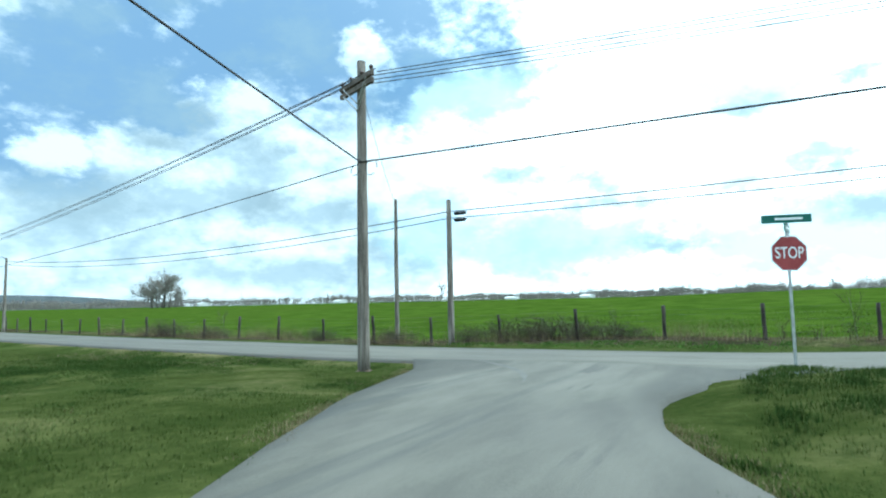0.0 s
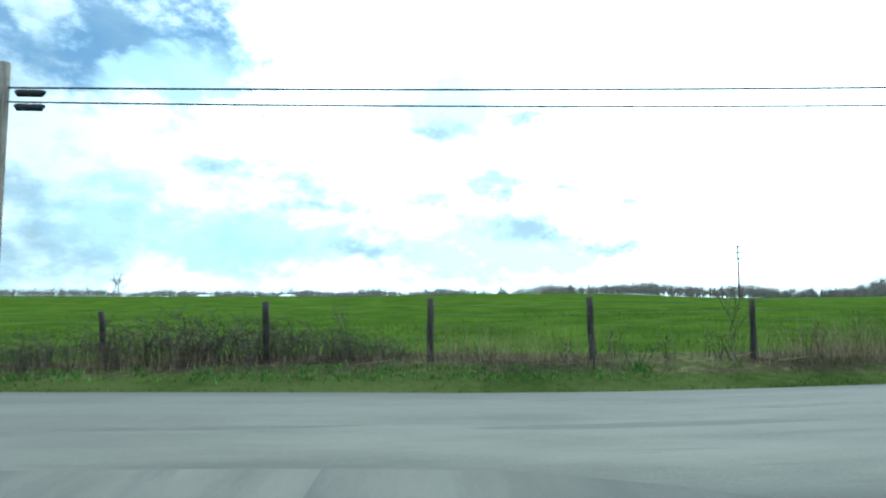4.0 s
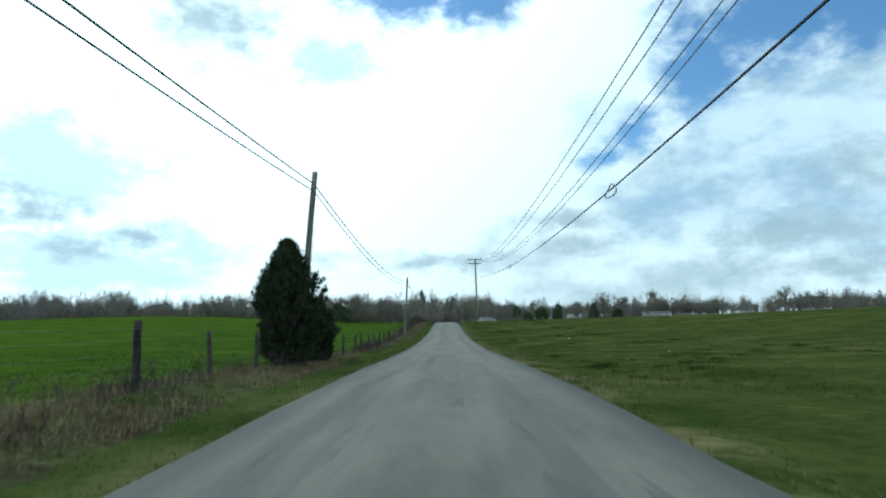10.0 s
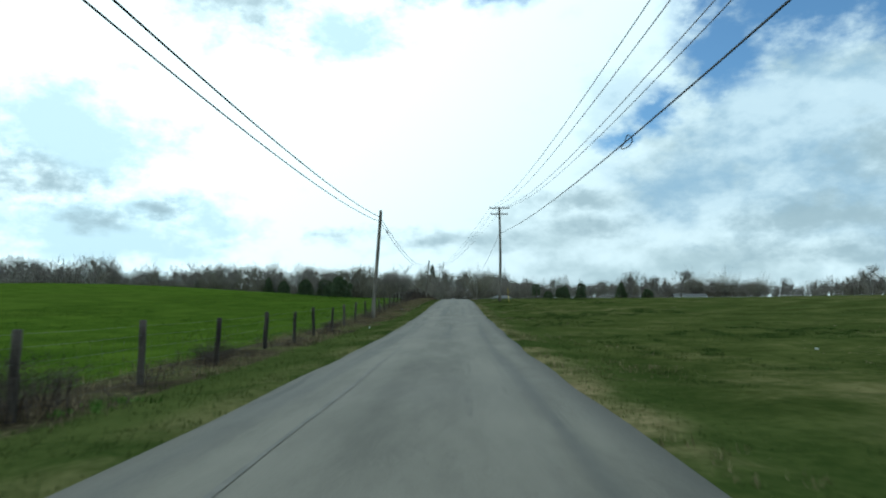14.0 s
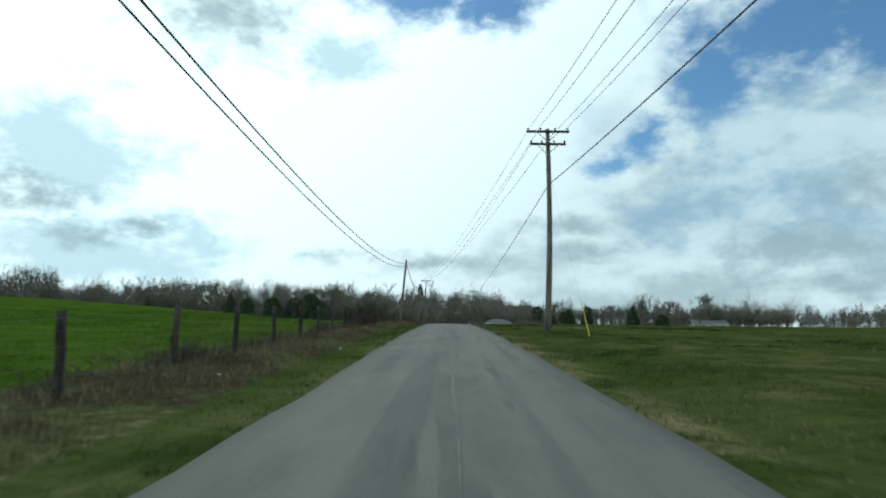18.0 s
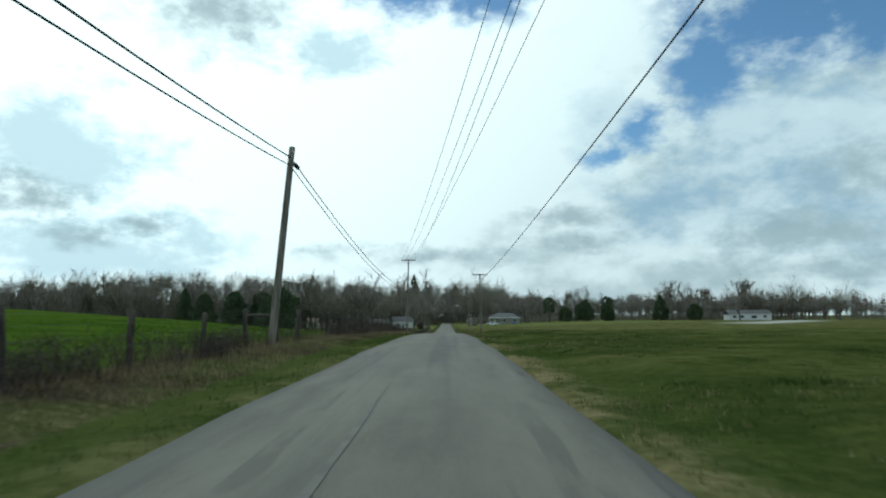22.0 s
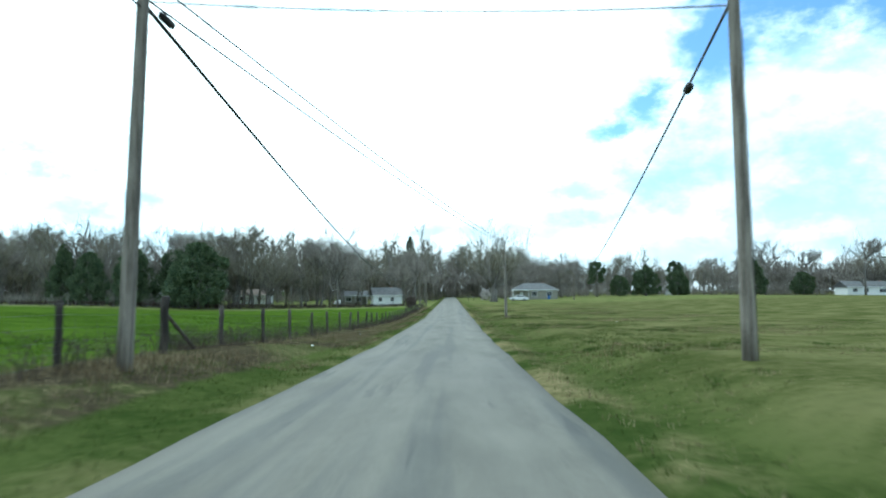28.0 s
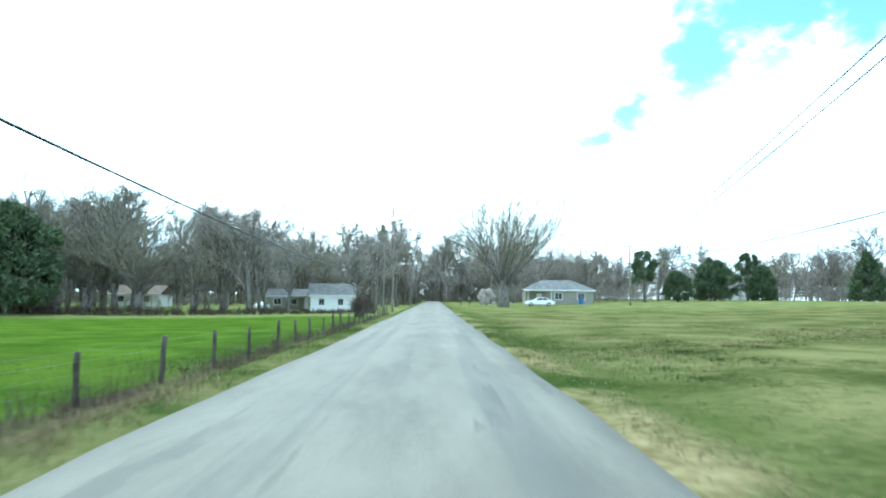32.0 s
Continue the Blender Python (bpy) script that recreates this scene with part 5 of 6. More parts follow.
far_wood("undergrowth", spots_in(60, 10, (-8.6, 318, -9.2, 342, 1.6)), M["bramble"], "brown vines and saplings crowding the fence end", 38, 1.5, 4.2, 150, 0.006)
far_wood("undergrowth", spots_in(6000, 11, (-560, 60, -700, -260, 90), (-700, -260, -520, -620, 120), (-520, -620, -150, -900, 120), (330, 160, 420, -100, 80)), M["twig"], "low dark brush along the skyline", 39, 2.0, 4.5, 36, 0.035)
far_wood("undergrowth", spots_in(420, 12, (-45, 452, 70, 450, 10), (-60, 485, 60, 485, 14)), M["twig"], "tangled brush behind the road's end", 40, 3.0, 8.0, 160, 0.009)
hill_g = Geo()
for i in range(25):
    for j in range(9):
        a, b = i / 24, j / 8
        hill_g.v.append((-1250 + 1150 * a, -1750 + 500 * b - 120 * a, -4 + 46 * math.sin(math.pi * a) ** 0.8 * math.sin(math.pi * b) + 5 * math.sin(9 * a) * math.sin(math.pi * b)))
hill_g.f = [(i * 9 + j, (i + 1) * 9 + j, (i + 1) * 9 + j + 1, i * 9 + j + 1) for i in range(24) for j in range(8)]
tagged(part("backdrop", hill_g, M["hill"], smooth=True), "far low wooded hill on the skyline", "hill", kind="structure")


# ---- houses ----
def house(x, y, w, d, eave, ridge, wall, roof, turn, label, windows, hip=False, door=None, over=0.35):
    """A low house: walls, roof with eaves, windows (u, width, sill, height) in its south wall."""
    h = thing("house", (x, y, ground_at(x, y)), label, "house", "houses at the road's end")
    h.rotation_euler = (0, 0, radians(turn))
    g = Geo()
    hw, hd = w / 2, d / 2
    g.v = [(-hw, -hd, -0.4), (hw, -hd, -0.4), (hw, hd, -0.4), (-hw, hd, -0.4), (-hw, -hd, eave), (hw, -hd, eave), (hw, hd, eave), (-hw, hd, eave)]
    g.f = [(0, 1, 5, 4), (1, 2, 6, 5), (2, 3, 7, 6), (3, 0, 4, 7)]
    if not hip:
        g.v += [(-hw, 0, ridge - 0.1), (hw, 0, ridge - 0.1)]
        g.f += [(4, 7, 8), (5, 9, 6)]
    part("wall", g, wall, h)
    r = Geo()
    a, b, drop = hw + over, hd + over, over * (ridge - eave) / hd
    rx = hw - hd * 0.85 if hip else a
    for lift in (0.0, 0.16):
        r.v += [(-a, -b, eave - drop + lift), (a, -b, eave - drop + lift), (a, b, eave - drop + lift), (-a, b, eave - drop + lift), (-rx, 0, ridge + lift), (rx, 0, ridge + lift)]
    r.f = [(6, 7, 11, 10), (8, 9, 10, 11), (7, 8, 11), (9, 6, 10), (0, 4, 5, 1), (2, 5, 4, 3), (1, 5, 2), (3, 4, 0), (0, 1, 7, 6), (1, 2, 8, 7), (2, 3, 9, 8), (3, 0, 6, 9)]
    part("roof", r, roof, h)
    part("fascia", Geo().quadbox((2 * a, 0.05, 0.2), (0, -b - 0.03, eave - drop + 0.05)), M["trim"], h)
    for u, ww, sill, hh in windows:
        win = part("window", Geo().quadbox((ww + 0.16, 0.08, hh + 0.16), (0, 0, 0)), M["trim"], h)
        win.location = (u, -hd - 0.02, sill + hh / 2)
        for sgn in (-1, 1):
            pane = part("pane", Geo().quadbox((ww / 2 - 0.04, 0.02, hh - 0.04)), M["pane"], win)
            pane.location = (sgn * ww / 4, -0.045, 0)
    if door is not None:
        dr = part("door", Geo().quadbox((0.95, 0.07, 2.05)), M["trim"], h, "pale front door")
        dr.location = (door, -hd - 0.02, 1.05)
        part("knob", Geo().tube([(0.36, -0.04, 0), (0.36, -0.09, 0)], [0.03, 0.03], 8), M["steel"], dr)
    part("chimney", Geo().quadbox((0.6, 0.5, 1.0), (w * 0.2, hd * 0.3, ridge - 0.1)), M["brick"], h)
    return h


house(24.2, 366, 12.6, 8.0, 2.75, 4.5, M["tan"], M["shingle"], -4, "low tan house with a grey hipped roof", ((-0.2, 1.3, 1.0, 1.2), (4.0, 1.3, 1.0, 1.2)), hip=True, door=-3.8)
house(-17.6, 357, 7.6, 9.0, 2.7, 4.6, M["siding"], M["shingle"], 12, "white sided house among bare trees", ((1.2, 0.9, 1.0, 1.1), (-2.0, 0.9, 1.0, 1.1)), door=2.9)
house(-27.8, 367, 7.0, 6.0, 2.5, 3.7, M["tan"], M["shingle"], 4, "low tan house with a pale roof edge", ((-1.5, 1.4, 0.9, 1.1), (1.6, 1.0, 0.9, 1.1)))
house(-60, 375, 10.0, 7.0, 2.6, 4.2, M["siding"], M["brown_roof"], 3, "pale house half hidden by bare trees", ((-2.5, 1.2, 1.0, 1.1), (2.5, 1.2, 1.0, 1.1)), door=0.0)
house(-86, 367, 9.0, 7.0, 2.6, 4.2, M["tan"], M["shingle"], -3, "pale house half hidden by bare trees", ((-2.5, 1.2, 1.0, 1.1), (2.0, 1.2, 1.0, 1.1)), door=-0.3)
house(135, 387, 17.5, 8.5, 2.6, 4.3, M["siding"], M["shingle"], -8, "long low white house beyond a pale yard", ((-6.6, 1.3, 1.0, 1.1), (-3.4, 1.3, 1.0, 1.1), (1.5, 2.2, 0.8, 1.2), (6, 1.3, 1.0, 1.1)), door=-1.2)
house(75.8, 397, 4.6, 5.5, 2.5, 4.2, M["siding"], M["shingle"], 70, "small white shed with a gabled roof", ((0.0, 0.7, 1.2, 0.7),), door=1.4, over=0.2)
carport = thing("carport", (-24.0, 362.5, ground_at(-24, 362.5)), "open carport with a flat pale roof on posts", "carport")
part("roof", Geo().quadbox((5.4, 4.6, 0.2), (0, 0, 2.5)), M["trim"], carport)
for px, pyy in ((-2.5, -2.1), (2.5, -2.1), (-2.5, 2.1), (2.5, 2.1)):
    part("post", Geo().quadbox((0.12, 0.12, 2.7), (px, pyy, 1.1)), M["trim"], carport)
porch = thing("porch_roof", (19.6, 360.3, ground_at(19.6, 360.3)), "flat white porch roof on slim posts beside the tan house", "porch")
part("roof", Geo().quadbox((4.6, 4.0, 0.18), (0, 0, 2.7)), M["trim"], porch)
for px, pyy in ((-2.1, -1.8), (2.1, -1.8)):
    part("post", Geo().quadbox((0.1, 0.1, 2.9), (px, pyy, 1.2)), M["trim"], porch)


# ---- parked car ----
def side_shape(profile, half, inset, name, mat, parent, z_in=0.75):
    """A closed side outline (x, z) given the car's width, drawn in towards the top."""
    g = Geo()
    k = len(profile)
    zmax = max(p[1] for p in profile)
    for sgn in (-1, 1):
        for x, z in profile:
            g.v.append((x, sgn * (half - inset * max(0.0, (z - z_in) / (zmax - z_in + 1e-6))), z))
    g.f = [tuple(reversed(range(k))), tuple(k + i for i in range(k))] + [(i, (i + 1) % k, k + (i + 1) % k, k + i) for i in range(k)]
    return part(name, g, mat, parent)


def car(x, y, turn, label):
    c = thing("car", (x, y, ground_at(x, y)), label, "car")
    c.rotation_euler = (0, 0, radians(turn))
    low = [(-2.35, 0.35), (-2.4, 0.62), (-2.28, 0.86), (-1.5, 0.93), (1.0, 0.95), (1.7, 0.88), (2.28, 0.72), (2.4, 0.5), (2.3, 0.3), (1.85, 0.28), (1.75, 0.5), (1.45, 0.62), (1.15, 0.5), (1.05, 0.28),
           (-1.05, 0.28), (-1.15, 0.5), (-1.45, 0.62), (-1.75, 0.5), (-1.85, 0.3)]
    side_shape(low, 0.88, 0.06, "body", M["carpaint"], c, 0.6)
    side_shape([(-1.75, 0.92), (-1.05, 1.36), (-0.5, 1.44), (0.25, 1.42), (1.05, 0.94)], 0.80, 0.2, "cabin", M["carpaint"], c, 0.9)
    for sgn in (-1, 1):
        for pts in (((-1.35, 0.98), (-0.95, 1.30), (-0.5, 1.36), (-0.42, 0.98)), ((-0.32, 0.98), (-0.40, 1.36), (0.2, 1.34), (0.72, 0.98))):
            g = Geo().plate([(px, sgn * (0.815 - 0.2 * (z - 0.9) / 0.54), z) for px, z in pts], (0, 1, 0.35 * sgn), 0.02)
            part("window", g, M["pane"], c)
        part("headlight", Geo().quadbox((0.1, 0.35, 0.13), (2.33, sgn * 0.6, 0.64)), M["trim"], c)
        part("tail_lamp", Geo().quadbox((0.08, 0.35, 0.15), (-2.35, sgn * 0.62, 0.74)), M["lamp_red"], c)
        for wx in (-1.45, 1.45):
            wheel = part("wheel", Geo().tube([(0, -0.03, 0), (0, 0.03, 0)], [0.1, 0.1], 10), M["steel"], c)
            wheel.location = (wx, sgn * 0.80, 0.31)
            part("tyre", Geo().tube([(0, -0.1, 0), (0, -0.09, 0), (0, 0.09, 0), (0, 0.1, 0)], [0.27, 0.31, 0.31, 0.27], 20), M["rubber"], wheel)
            part("rim", Geo().tube([(0, -0.104, 0), (0, 0.104, 0)], [0.19, 0.19], 16), M["steel"], wheel)
    return c


car(17.8, 348.5, 178, "white saloon car parked beside the tan house")
car(-31.5, 363, 80, "white saloon car parked beside the carport")
binn = thing("rubbish_bin", (27.6, 360.6, ground_at(27.6, 360.6)), "blue plastic rubbish bin against the house", "rubbish bin")
part("body", Geo().quadbox((0.62, 0.6, 0.95), (0, 0, 0.47), taper=1.1), M["blue"], binn)
part("lid", Geo().quadbox((0.74, 0.7, 0.07), (0, 0, 0.98)), M["blue"], binn)
for mx, my in ((4.6, 343), (6.0, 344)):
    mb = thing("mailbox", (mx, my, ground_at(mx, my)), "dark mailbox on a short wooden post", "mailbox", "roadside mailboxes")
    part("post", Geo().quadbox((0.1, 0.1, 1.2), (0, 0, 0.5)), M["post"], mb)
    part("box", Geo().tube([(0, -0.25, 1.22), (0, 0.25, 1.22)], [0.14, 0.14], 10), M["box"], mb)
fp = thing("transmission_pole", (-171, 75, ground_at(-171, 75)), "tall thin distant pole with short crossarms in the crop", "pole")
part("shaft", Geo().tube([(0, 0, -1), (0, 0, 16.6)], [0.34, 0.2], 8), M["arm"], fp)
for zz, ww in ((16.0, 2.2), (14.2, 3.6), (12.4, 3.0)):
    part("crossarm", Geo().quadbox((ww, 0.28, 0.3), (0, -0.2, zz), Matrix.Rotation(radians(60), 3, "Z")), M["arm"], fp)
for bx, by, bw in ((-430, -330, 12), (-470, -120, 10), (-520, -200, 13), (-360, -420, 10)):
    barn = thing("barn", (bx, by, ground_at(bx, by)), "low white farm shed far across the fields", "barn", "far farm sheds")
    barn.rotation_euler = (0, 0, radians(60))
    part("wall", Geo().quadbox((bw, 8, 2.6), (0, 0, 1.1)), M["siding"], barn)
    g = Geo()
    for xx_ in (-bw / 2 - 0.4, bw / 2 + 0.4):
        g.v += [(xx_, -4.4, 2.45), (xx_, 0, 3.7), (xx_, 4.4, 2.45), (xx_, 4.4, 2.3), (xx_, -4.4, 2.3)]
    g.f = [(0, 1, 6, 5), (1, 2, 7, 6), (2, 3, 8, 7), (3, 4, 9, 8), (4, 0, 5, 9), (4, 3, 2, 1, 0), (5, 6, 7, 8, 9)]
    part("roof", g, M["trim"], barn)

# ---- roadside growth ----
grow_rng = np.random.default_rng(9)


def strip_places(n, y0, y1, s0, s1, skip_side=True):
    y = grow_rng.uniform(y0, y1, n)
    s = grow_rng.uniform(s0, s1, n)
    x = road_mid(y) + s
    if skip_side:
        half = np.interp(x, (-1, 1.5, 3, 6.5, 10, 17), (6.5, 5.1, 4.1, 2.8, 2.3, 2.3))
        keep = (x < 0) | (np.abs(y - side_mid(x)) > half)
        x, y = x[keep], y[keep]
    return np.stack([x, y, terrain(x, y)], 1)


def stuff(name, places, mat, blades, height, width, spread, label, category):
    return tagged(new(name, tuft_mesh(name, places, mat, blades, height, width, spread, grow_rng)), label, category, kind="stuff")


def clumped(places, freq, cut):
    """Keeps the places where a slow wave runs high, so that growth stands in patches."""
    x, y = places[:, 0], places[:, 1]
    w = np.sin(x * freq + 1.3 * np.sin(y * freq * 0.6)) + np.sin(y * freq * 0.8 + 2 * np.sin(x * freq * 0.4)) + grow_rng.normal(0, 0.5, len(x))
    return places[w > cut]


stuff("verge_grass", strip_places(26000, -48, 275, 2.35, 7.5), M["grass"], 6, 0.055, 0.012, 0.07, "short green verge grass beside the road", "grass")
stuff("verge_grass", strip_places(16000, -60, 275, -4.9, -2.35), M["grass"], 6, 0.07, 0.012, 0.07, "short green verge grass beside the road", "grass")
stuff("field_grass", clumped(strip_places(42000, -48, 275, 6.5, 26), 0.8, 0.1), M["grass"], 6, 0.05, 0.018, 0.10, "tufts of rough grass in the mown field", "grass")
stuff("dry_grass", clumped(strip_places(9000, -48, 275, 2.4, 5.2), 0.9, 0.6), M["dead"], 6, 0.10, 0.011, 0.07, "straw-coloured dry grass along the road edge", "dry grass")
stuff("dry_grass", clumped(strip_places(8000, -48, 275, 5, 22), 0.5, 0.9), M["dead"], 5, 0.09, 0.014, 0.09, "straw-coloured dry grass in the mown field", "dry grass")
stuff("fence_weeds", clumped(strip_places(20000, -60, 335, -6.9, -4.4), 0.8, 0.15), M["dead"], 5, 0.17, 0.009, 0.10, "dead grass and stalks under the fence", "dry grass")
def clumps_of(n, y0, y1, s0, s1, each, wide):
    """Tufts gathered closely round scattered middles."""
    mid = clumped(strip_places(n, y0, y1, s0, s1), 0.42, 0.15)
    p = np.repeat(mid[:, :2], each, 0) + grow_rng.normal(0, wide, (len(mid) * each, 2)) * [1.0, 1.3]
    return np.column_stack([p, terrain(p[:, 0], p[:, 1])])


stuff("rough_grass", clumps_of(1500, -45, 130, 4.2, 17, 18, 0.17), M["rough"], 7, 0.085, 0.013, 0.07, "dark clumps of rough grass in the mown field", "grass")
stuff("rough_grass", clumps_of(1000, 130, 275, 4.2, 17, 14, 0.15), M["rough"], 6, 0.07, 0.013, 0.07, "dark clumps of rough grass in the mown field", "grass")
stuff("rough_grass", clumps_of(3200, -44, -6, 3.0, 21, 16, 0.16), M["rough"], 7, 0.075, 0.014, 0.07, "dark clumps of rough grass on the junction lawn", "grass")
stuff("lawn_grass", strip_places(26000, -44, -6, 3.0, 20), M["grass"], 6, 0.05, 0.013, 0.08, "green lawn grass beside the junction", "grass")
ex = np.concatenate([grow_rng.uniform(2.5, 24, 2600)] * 2)
ey = side_mid(ex) + np.repeat((-1.0, 1.0), 2600) * (eased(ex, (-1, 1.5, 3, 6.5, 10, 17), (6.3, 4.9, 3.9, 2.6, 2.1, 2.1)) + np.abs(grow_rng.normal(0.12, 0.22, 5200)))
stuff("dry_grass", clumped(np.stack([ex, ey, terrain(ex, ey)], 1), 0.9, -0.5), M["dead"], 6, 0.05, 0.013, 0.08, "straw and dead grass along the side road's edge", "dry grass")
stuff("dry_grass", clumped(strip_places(26000, 195, 285, 2.5, 24), 0.5, 0.0), M["dead"], 5, 0.05, 0.012, 0.09, "straw-coloured dry grass in the mown field", "dry grass")
stuff("dry_grass", clumped(strip_places(9000, 205, 262, -4.9, -2.5), 0.6, -0.6), M["dead"], 6, 0.09, 0.011, 0.08, "straw-coloured dry grass along the road edge", "dry grass")
stuff("fence_weeds", clumped(strip_places(5200, -62, -8, -5.7, -4.6), 1.3, 0.1), M["dead"], 3, 0.8, 0.006, 0.16, "tall dry weed stalks leaning in the fence", "dry weeds")
stuff("fence_weeds", clumped(strip_places(3000, 60, 200, -6.2, -5.0), 0.9, 0.9), M["dead"], 3, 0.55, 0.006, 0.14, "tall dry weed stalks leaning in the fence", "dry weeds")
stuff("fence_weeds", clumped(strip_places(8000, 62, 138, -5.9, -3.7), 1.1, 0.5), M["dead"], 5, 0.17, 0.010, 0.14, "matted pale dead stalks on the bank under the fence", "dry grass")
stuff("fence_weeds", clumped(strip_places(4500, -12, 22, -5.8, -3.7), 1.1, 0.3), M["dead"], 5, 0.16, 0.010, 0.14, "matted pale dead stalks on the bank under the fence", "dry grass")
stuff("fence_weeds", clumped(strip_places(5000, 145, 206, -5.9, -4.0), 1.1, 0.5), M["dead"], 5, 0.17, 0.009, 0.14, "dead stalks among the brambles", "dry grass")
stuff("fence_vines", clumped(strip_places(2600, 203, 300, -6.35, -5.75), 0.8, -0.2), M["bramble"], 3, 0.85, 0.006, 0.14, "thin brown vine stems hanging in the fence wire", "vines")
stuff("fence_vines", clumped(strip_places(2400, 66, 200, -5.95, -5.35), 0.7, 0.3), M["bramble"], 3, 0.9, 0.006, 0.14, "thin brown vine stems hanging in the fence wire", "vines")
stuff("wheat", strip_places(60000, -48, 275, -34, -6.6), M["wheat"], 5, 0.10, 0.016, 0.12, "bright green young wheat in the field", "crop")
stuff("weeds", np.concatenate([strip_places(420, -27.5, -19.5, -4.7, -3.9), clumped(strip_places(2500, -45, 40, -5.0, -3.9), 0.9, 1.2)]), M["weed"], 8, 0.08, 0.035, 0.08, "leafy green weeds on the verge", "weeds")


def bramble_mesh(name, places, heights, stems, mat, rng):
    """Arching leafless stems springing from each place."""
    g = Geo()
    for (x, y, z), h in zip(places, heights):
        for _ in range(stems):
            a, out = rng.uniform(0, 6.28), rng.uniform(0.2, 0.9) * h
            x0, y0 = x + rng.uniform(-0.25, 0.25), y + rng.uniform(-0.25, 0.25)
            hh = h * rng.uniform(0.5, 1.0)
            pts = [(x0, y0, z - 0.03), (x0 + 0.35 * out * math.cos(a), y0 + 0.35 * out * math.sin(a), z + hh * 0.75), (x0 + out * math.cos(a), y0 + out * math.sin(a), z + hh * rng.uniform(0.7, 1.05))]
            g.tube(pts, [0.007, 0.005, 0.002], 3, False)
            for k in range(3):
                t = rng.uniform(0.3, 1.0)
                p = Vector(pts[1]).lerp(Vector(pts[2]), t)
                q = p + Vector((rng.gauss(0, 0.16), rng.gauss(0, 0.16), rng.uniform(0.0, 0.22))) * max(h, 0.5)
                g.tube([p, q], [0.004, 0.0015], 3, False)
    return g.mesh(name, mat)


br = random.Random(6)
SHRUB = bramble_mesh("stems", [(br.gauss(0, 0.35), br.gauss(0, 0.7), 0.0) for _ in range(26)], [br.uniform(0.5, 1.25) for _ in range(26)], 9, M["bramble"], br)
# shrubs of many bare stems
SHRUB_WEEDS = tuft_mesh("weeds", np.array([(br.gauss(0, 0.35), br.gauss(0, 0.6), 0.0) for _ in range(60)]), M["dead"], 7, 0.32, 0.010, 0.09, np.random.default_rng(61))


def shrub(x, y, scale, turn):
    s = thing("shrub", (x, y, ground_at(x, y)), "leafless brown shrub tangled in the fence", "shrub", "fence shrubs")
    s.scale, s.rotation_euler = (scale, scale, scale), (0, 0, turn)
    part("tangle", SHRUB, None, s)
    tagged(part("weeds", SHRUB_WEEDS, None, s), "straw-coloured dead weeds", kind="stuff")


spots, hts = [], []
for y0, y1, n, h0, h1 in ((-60, -12, 70, 0.25, 0.75), (-12, 26, 60, 0.25, 0.7), (26, 70, 55, 0.15, 0.5), (70, 112, 90, 0.15, 0.5), (108, 139, 140, 0.3, 0.9), (147, 190, 300, 0.4, 1.2), (190, 214, 70, 0.3, 0.8), (214, 335, 120, 0.2, 0.6)):
    for _ in range(n):
        v = br.uniform(y0, y1)
        u = float(fence_x(v)) + br.gauss(0.0, 0.42)
        spots.append((u, v, ground_at(u, v)))
        hts.append(br.uniform(h0, h1))
tagged(new("brambles", bramble_mesh("brambles", spots, hts, 7, M["bramble"], br)), "tangled leafless brambles along the fence", "brambles", kind="stuff")
for v, s in ((-52.0, 1.0), (-47.5, 0.7), (-34.5, 0.6), (-30.6, 0.7), (-28.8, 0.9), (-27.4, 1.0), (-26.0, 0.85), (-24.6, 0.6), (-39, 0.6), (35.4, 0.5), (38.8, 0.75), (45.7, 0.6), (59.4, 0.45), (84, 0.45), (109.4, 1.15), (110.6, 1.45), (111.9, 1.3), (113.2, 1.0), (117.8, 0.6), (121, 0.9), (124.7, 0.7), (131.5, 0.55), (150.6, 0.8), (153.5, 0.65), (158, 0.85), (160.3, 0.7), (165.5, 0.6), (169, 0.85), (172.8, 0.6), (176.5, 0.75), (207, 0.6)):
    u = float(fence_x(v)) - 0.2
    shrub(u, v, s, 0.1 * math.sin(v))
MAX_DEPTH, MIN_R = 2, 0.004
FORK, TRUNK_D = 0.3, 1
SAPLING = bare_tree_meshes(2.2, 91, 0.7, 0.6, r=0.014, twig="bramble", trunk_share=0.75, fine=60)
for u, v, s in ((-5.1, -17.75, 0.82), (-5.6, -15.0, 0.4), (-5.3, -24.8, 0.6), (-5.4, -9.0, 0.45), (-6.0, -44.0, 0.8), (-5.3, 22.9, 1.15), (-5.6, 23.6, 0.95)):
    sapling = tree_from(SAPLING, u, v, s, v, "thin leafless sapling by the fence", "saplings by the fence", "sapling", "sapling")
    sapling.scale.x = sapling.scale.y = s * 0.6

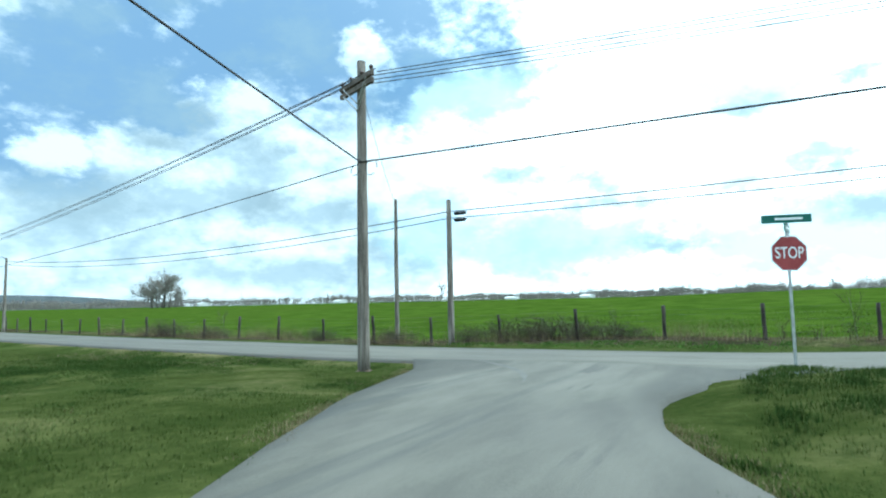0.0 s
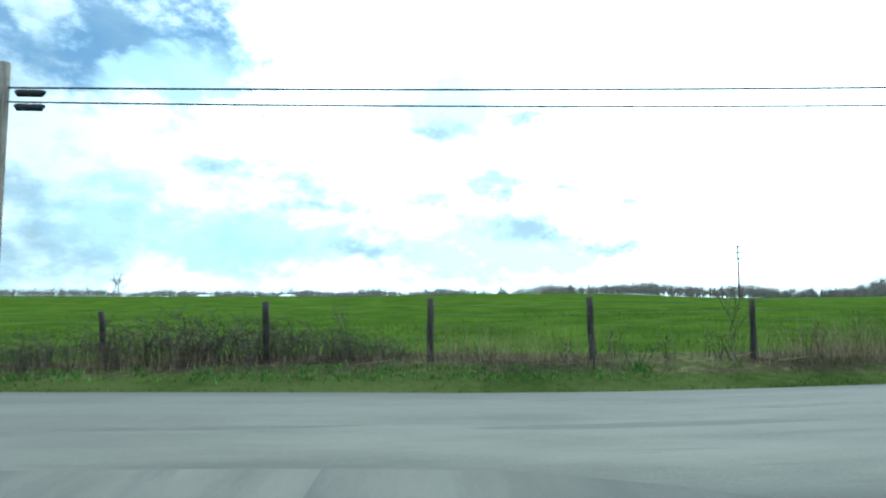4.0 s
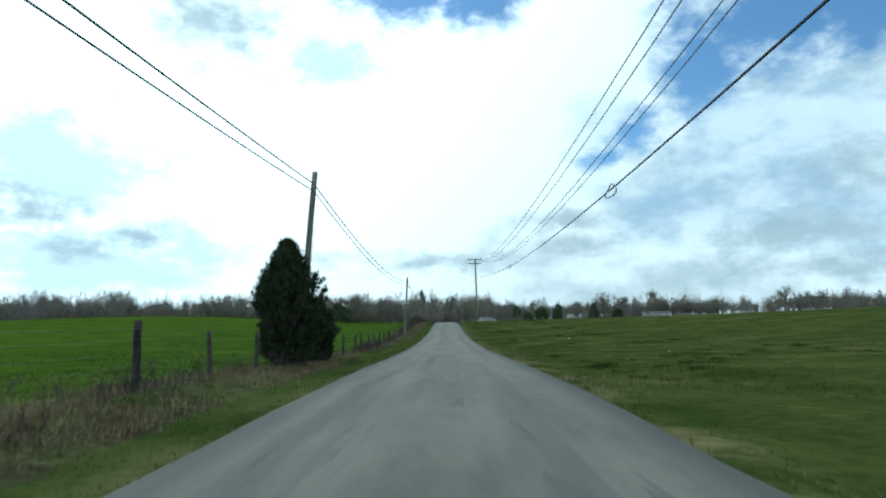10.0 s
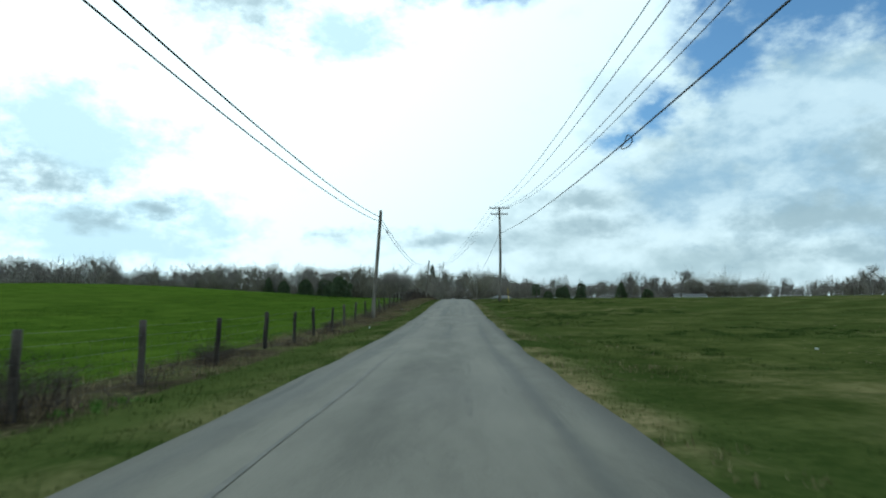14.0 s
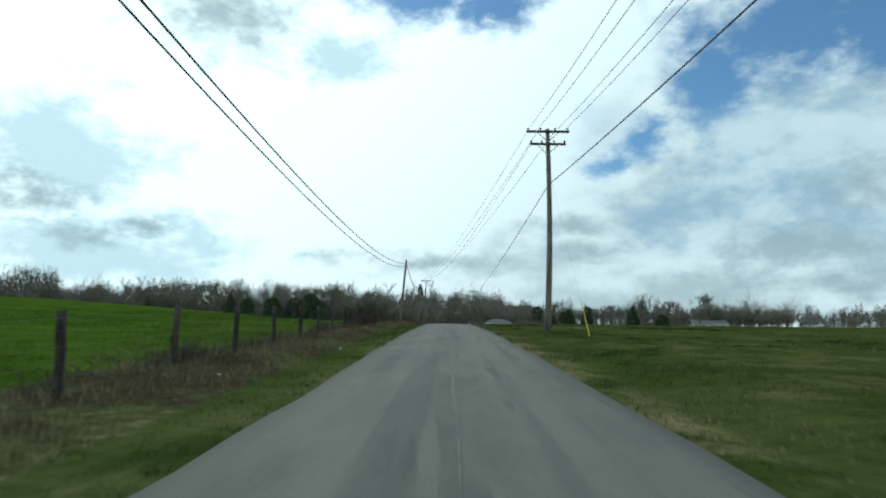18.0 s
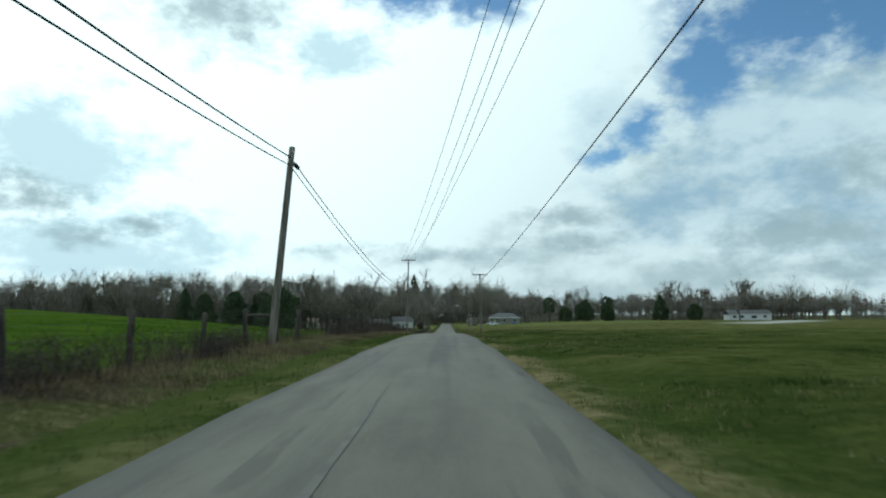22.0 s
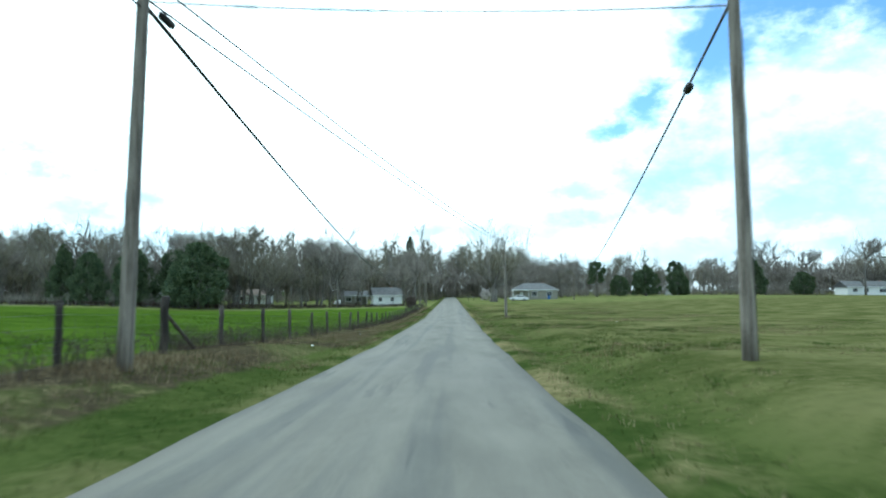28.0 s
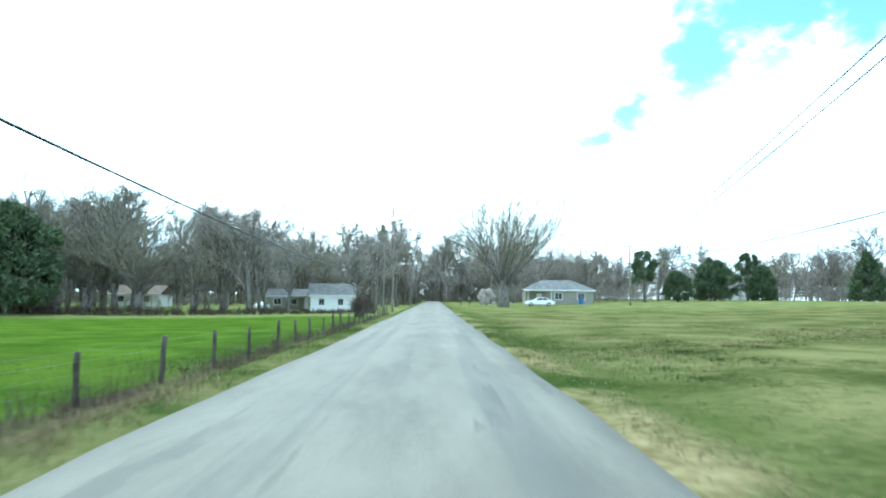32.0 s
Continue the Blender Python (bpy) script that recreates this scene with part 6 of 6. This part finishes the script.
# bare soil round the feet of poles
for px_, py_, r in ((5.25, 244.9, 0.32), (5.4, 105.0, 0.3), (3.0, -30.1, 0.34)):
    g = Geo()
    n_ = 18
    rr = [r * (0.75 + 0.35 * math.sin(3 * k + px_) * math.sin(1.7 * k)) for k in range(n_)]
    g.v = [(0, 0, 0.06)] + [(rr[k] * 0.6 * math.cos(2 * math.pi * k / n_), rr[k] * 0.6 * math.sin(2 * math.pi * k / n_), 0.045) for k in range(n_)] + [(rr[k] * math.cos(2 * math.pi * k / n_), rr[k] * math.sin(2 * math.pi * k / n_), -0.05) for k in range(n_)]
    g.f = [(0, 1 + k, 1 + (k + 1) % n_) for k in range(n_)] + [(1 + k, 1 + n_ + k, 1 + n_ + (k + 1) % n_, 1 + (k + 1) % n_) for k in range(n_)]
    ob = tagged(part("soil_mound", g, M["soil"], smooth=True), "low mound of bare brown soil round a pole", "soil", "soil mounds")
    ob.location = (px_, py_, ground_at(px_, py_))

# litter on the verge
lit = random.Random(3)
for u, v, s in ((-4.0, 60.5, 0.05), (-4.4, 82, 0.05), (-3.6, 90, 0.045), (-4.4, 212, 0.06), (-4.3, 222, 0.06), (-4.9, 226, 0.07), (-4.2, 31, 0.05), (9.5, 22, 0.07), (10.5, 48, 0.06), (11.0, 231, 0.06)):
    g = Geo()
    ring = [(s * math.cos(a) * lit.uniform(0.6, 1.1), s * math.sin(a) * lit.uniform(0.6, 1.1)) for a in np.linspace(0, 5.6, 9)]
    g.v = [(a, b, 0.015 + lit.uniform(0, 0.03)) for a, b in ring] + [(0, 0, 0.05)] + [(a * 0.7, b * 0.7, 0.0) for a, b in ring]
    g.f = [(i, (i + 1) % 9, 9) for i in range(9)] + [(i, 10 + i, 10 + (i + 1) % 9, (i + 1) % 9) for i in range(9)] + [tuple(range(18, 9, -1))]
    ob = tagged(part("litter", g, M["white"]), "crumpled white litter lying on the verge", "litter", "litter on the verge")
    ob.location = (u, v, ground_at(u, v))
for k in range(16):
    v = lit.uniform(-26, -8) if k < 10 else lit.uniform(60, 130)
    u = float(fence_x(v)) + lit.uniform(0.1, 1.0)
    a, ln = lit.uniform(0, 3.1), lit.uniform(0.3, 0.8)
    z = ground_at(u, v)
    g = Geo().tube([(0, 0, 0.02), (ln * 0.5 * math.cos(a), ln * 0.5 * math.sin(a), 0.07), (ln * math.cos(a + 0.3), ln * math.sin(a + 0.3), 0.10)], [0.010, 0.008, 0.004], 5)
    ob = tagged(part("fallen_branch", g, M["dead"]), "pale broken branch lying under the fence", "branch", "fallen branches")
    ob.location = (u, v, z)


# ---- marks on the road ----
def mark(name, line, half, lift, mat, label):
    """A thin strip laid on the asphalt along a line of (x, y)."""
    line = np.array(line, float)
    d = np.gradient(line, axis=0)
    d /= np.linalg.norm(d, axis=1)[:, None]
    nrm = np.stack([d[:, 1], -d[:, 0]], 1)
    rng = np.random.default_rng(len(name) + int(abs(line[0, 1])))
    g = Geo()
    for i, p in enumerate(line):
        for u in (-1, 1):
            q = p + nrm[i] * u * half * rng.uniform(0.7, 1.2) * (0.08 + 0.92 * min(1.0, 4 * min(i, len(line) - 1 - i) / len(line)))
            s = (q[0] - road_mid(q[1])) / road_half(q[1])
            z = road_height(q[1]) + 0.05 * (1 - s * s) if abs(s) < 1 else -1.0
            if abs(q[1] - side_mid(q[0])) < 4 and -1 < q[0] < 30:
                z = max(z, float(np.interp(q[0], (-1, 3, 9, 17, 40, 120), (-0.245, -0.235, -0.08, 0.13, 0.53, 1.25))) + 0.012)
            g.v.append((q[0], q[1], z + lift))
    g.f = [(2 * i, 2 * i + 2, 2 * i + 3, 2 * i + 1) for i in range(len(line) - 1)]
    return part(name, g, mat, road, label)


mark("tar_seam", [(-0.55 + 0.012 * math.sin(v), v) for v in np.arange(96, 126, 1.0)], 0.06, 0.006, M["mark"], "dark tar seam")
mark("tar_seam", [(-1.75 + 0.03 * math.sin(v * 0.7), v) for v in np.arange(224, 243, 1.0)], 0.045, 0.006, M["mark"], "dark tar seam")
mark("tar_seam", [(-0.1 + 0.012 * math.sin(v), v) for v in np.arange(74, 93, 1.0)], 0.028, 0.006, M["mark"], "dark tar seam")
mark("tar_seam", [(-1.2 + 0.015 * math.sin(v), v) for v in np.arange(20, 52, 1.0)], 0.028, 0.006, M["mark"], "dark tar seam")
def bend(pts, n=14):
    """A smooth line through a few places."""
    pts = np.array(pts, float)
    t = np.linspace(0, len(pts) - 1, n)
    out = np.stack([np.interp(t, np.arange(len(pts)), pts[:, k]) for k in (0, 1)], 1)
    for _ in range(3):
        out[1:-1] = (out[:-2] + 2 * out[1:-1] + out[2:]) / 4
    return out


mark("tyre_mark", bend([(0.6, -28.4), (1.4, -27.2), (2.5, -26.2), (3.8, -25.4), (5.6, -24.9)]), 0.09, 0.004, M["mark"], "dark curved tyre mark")
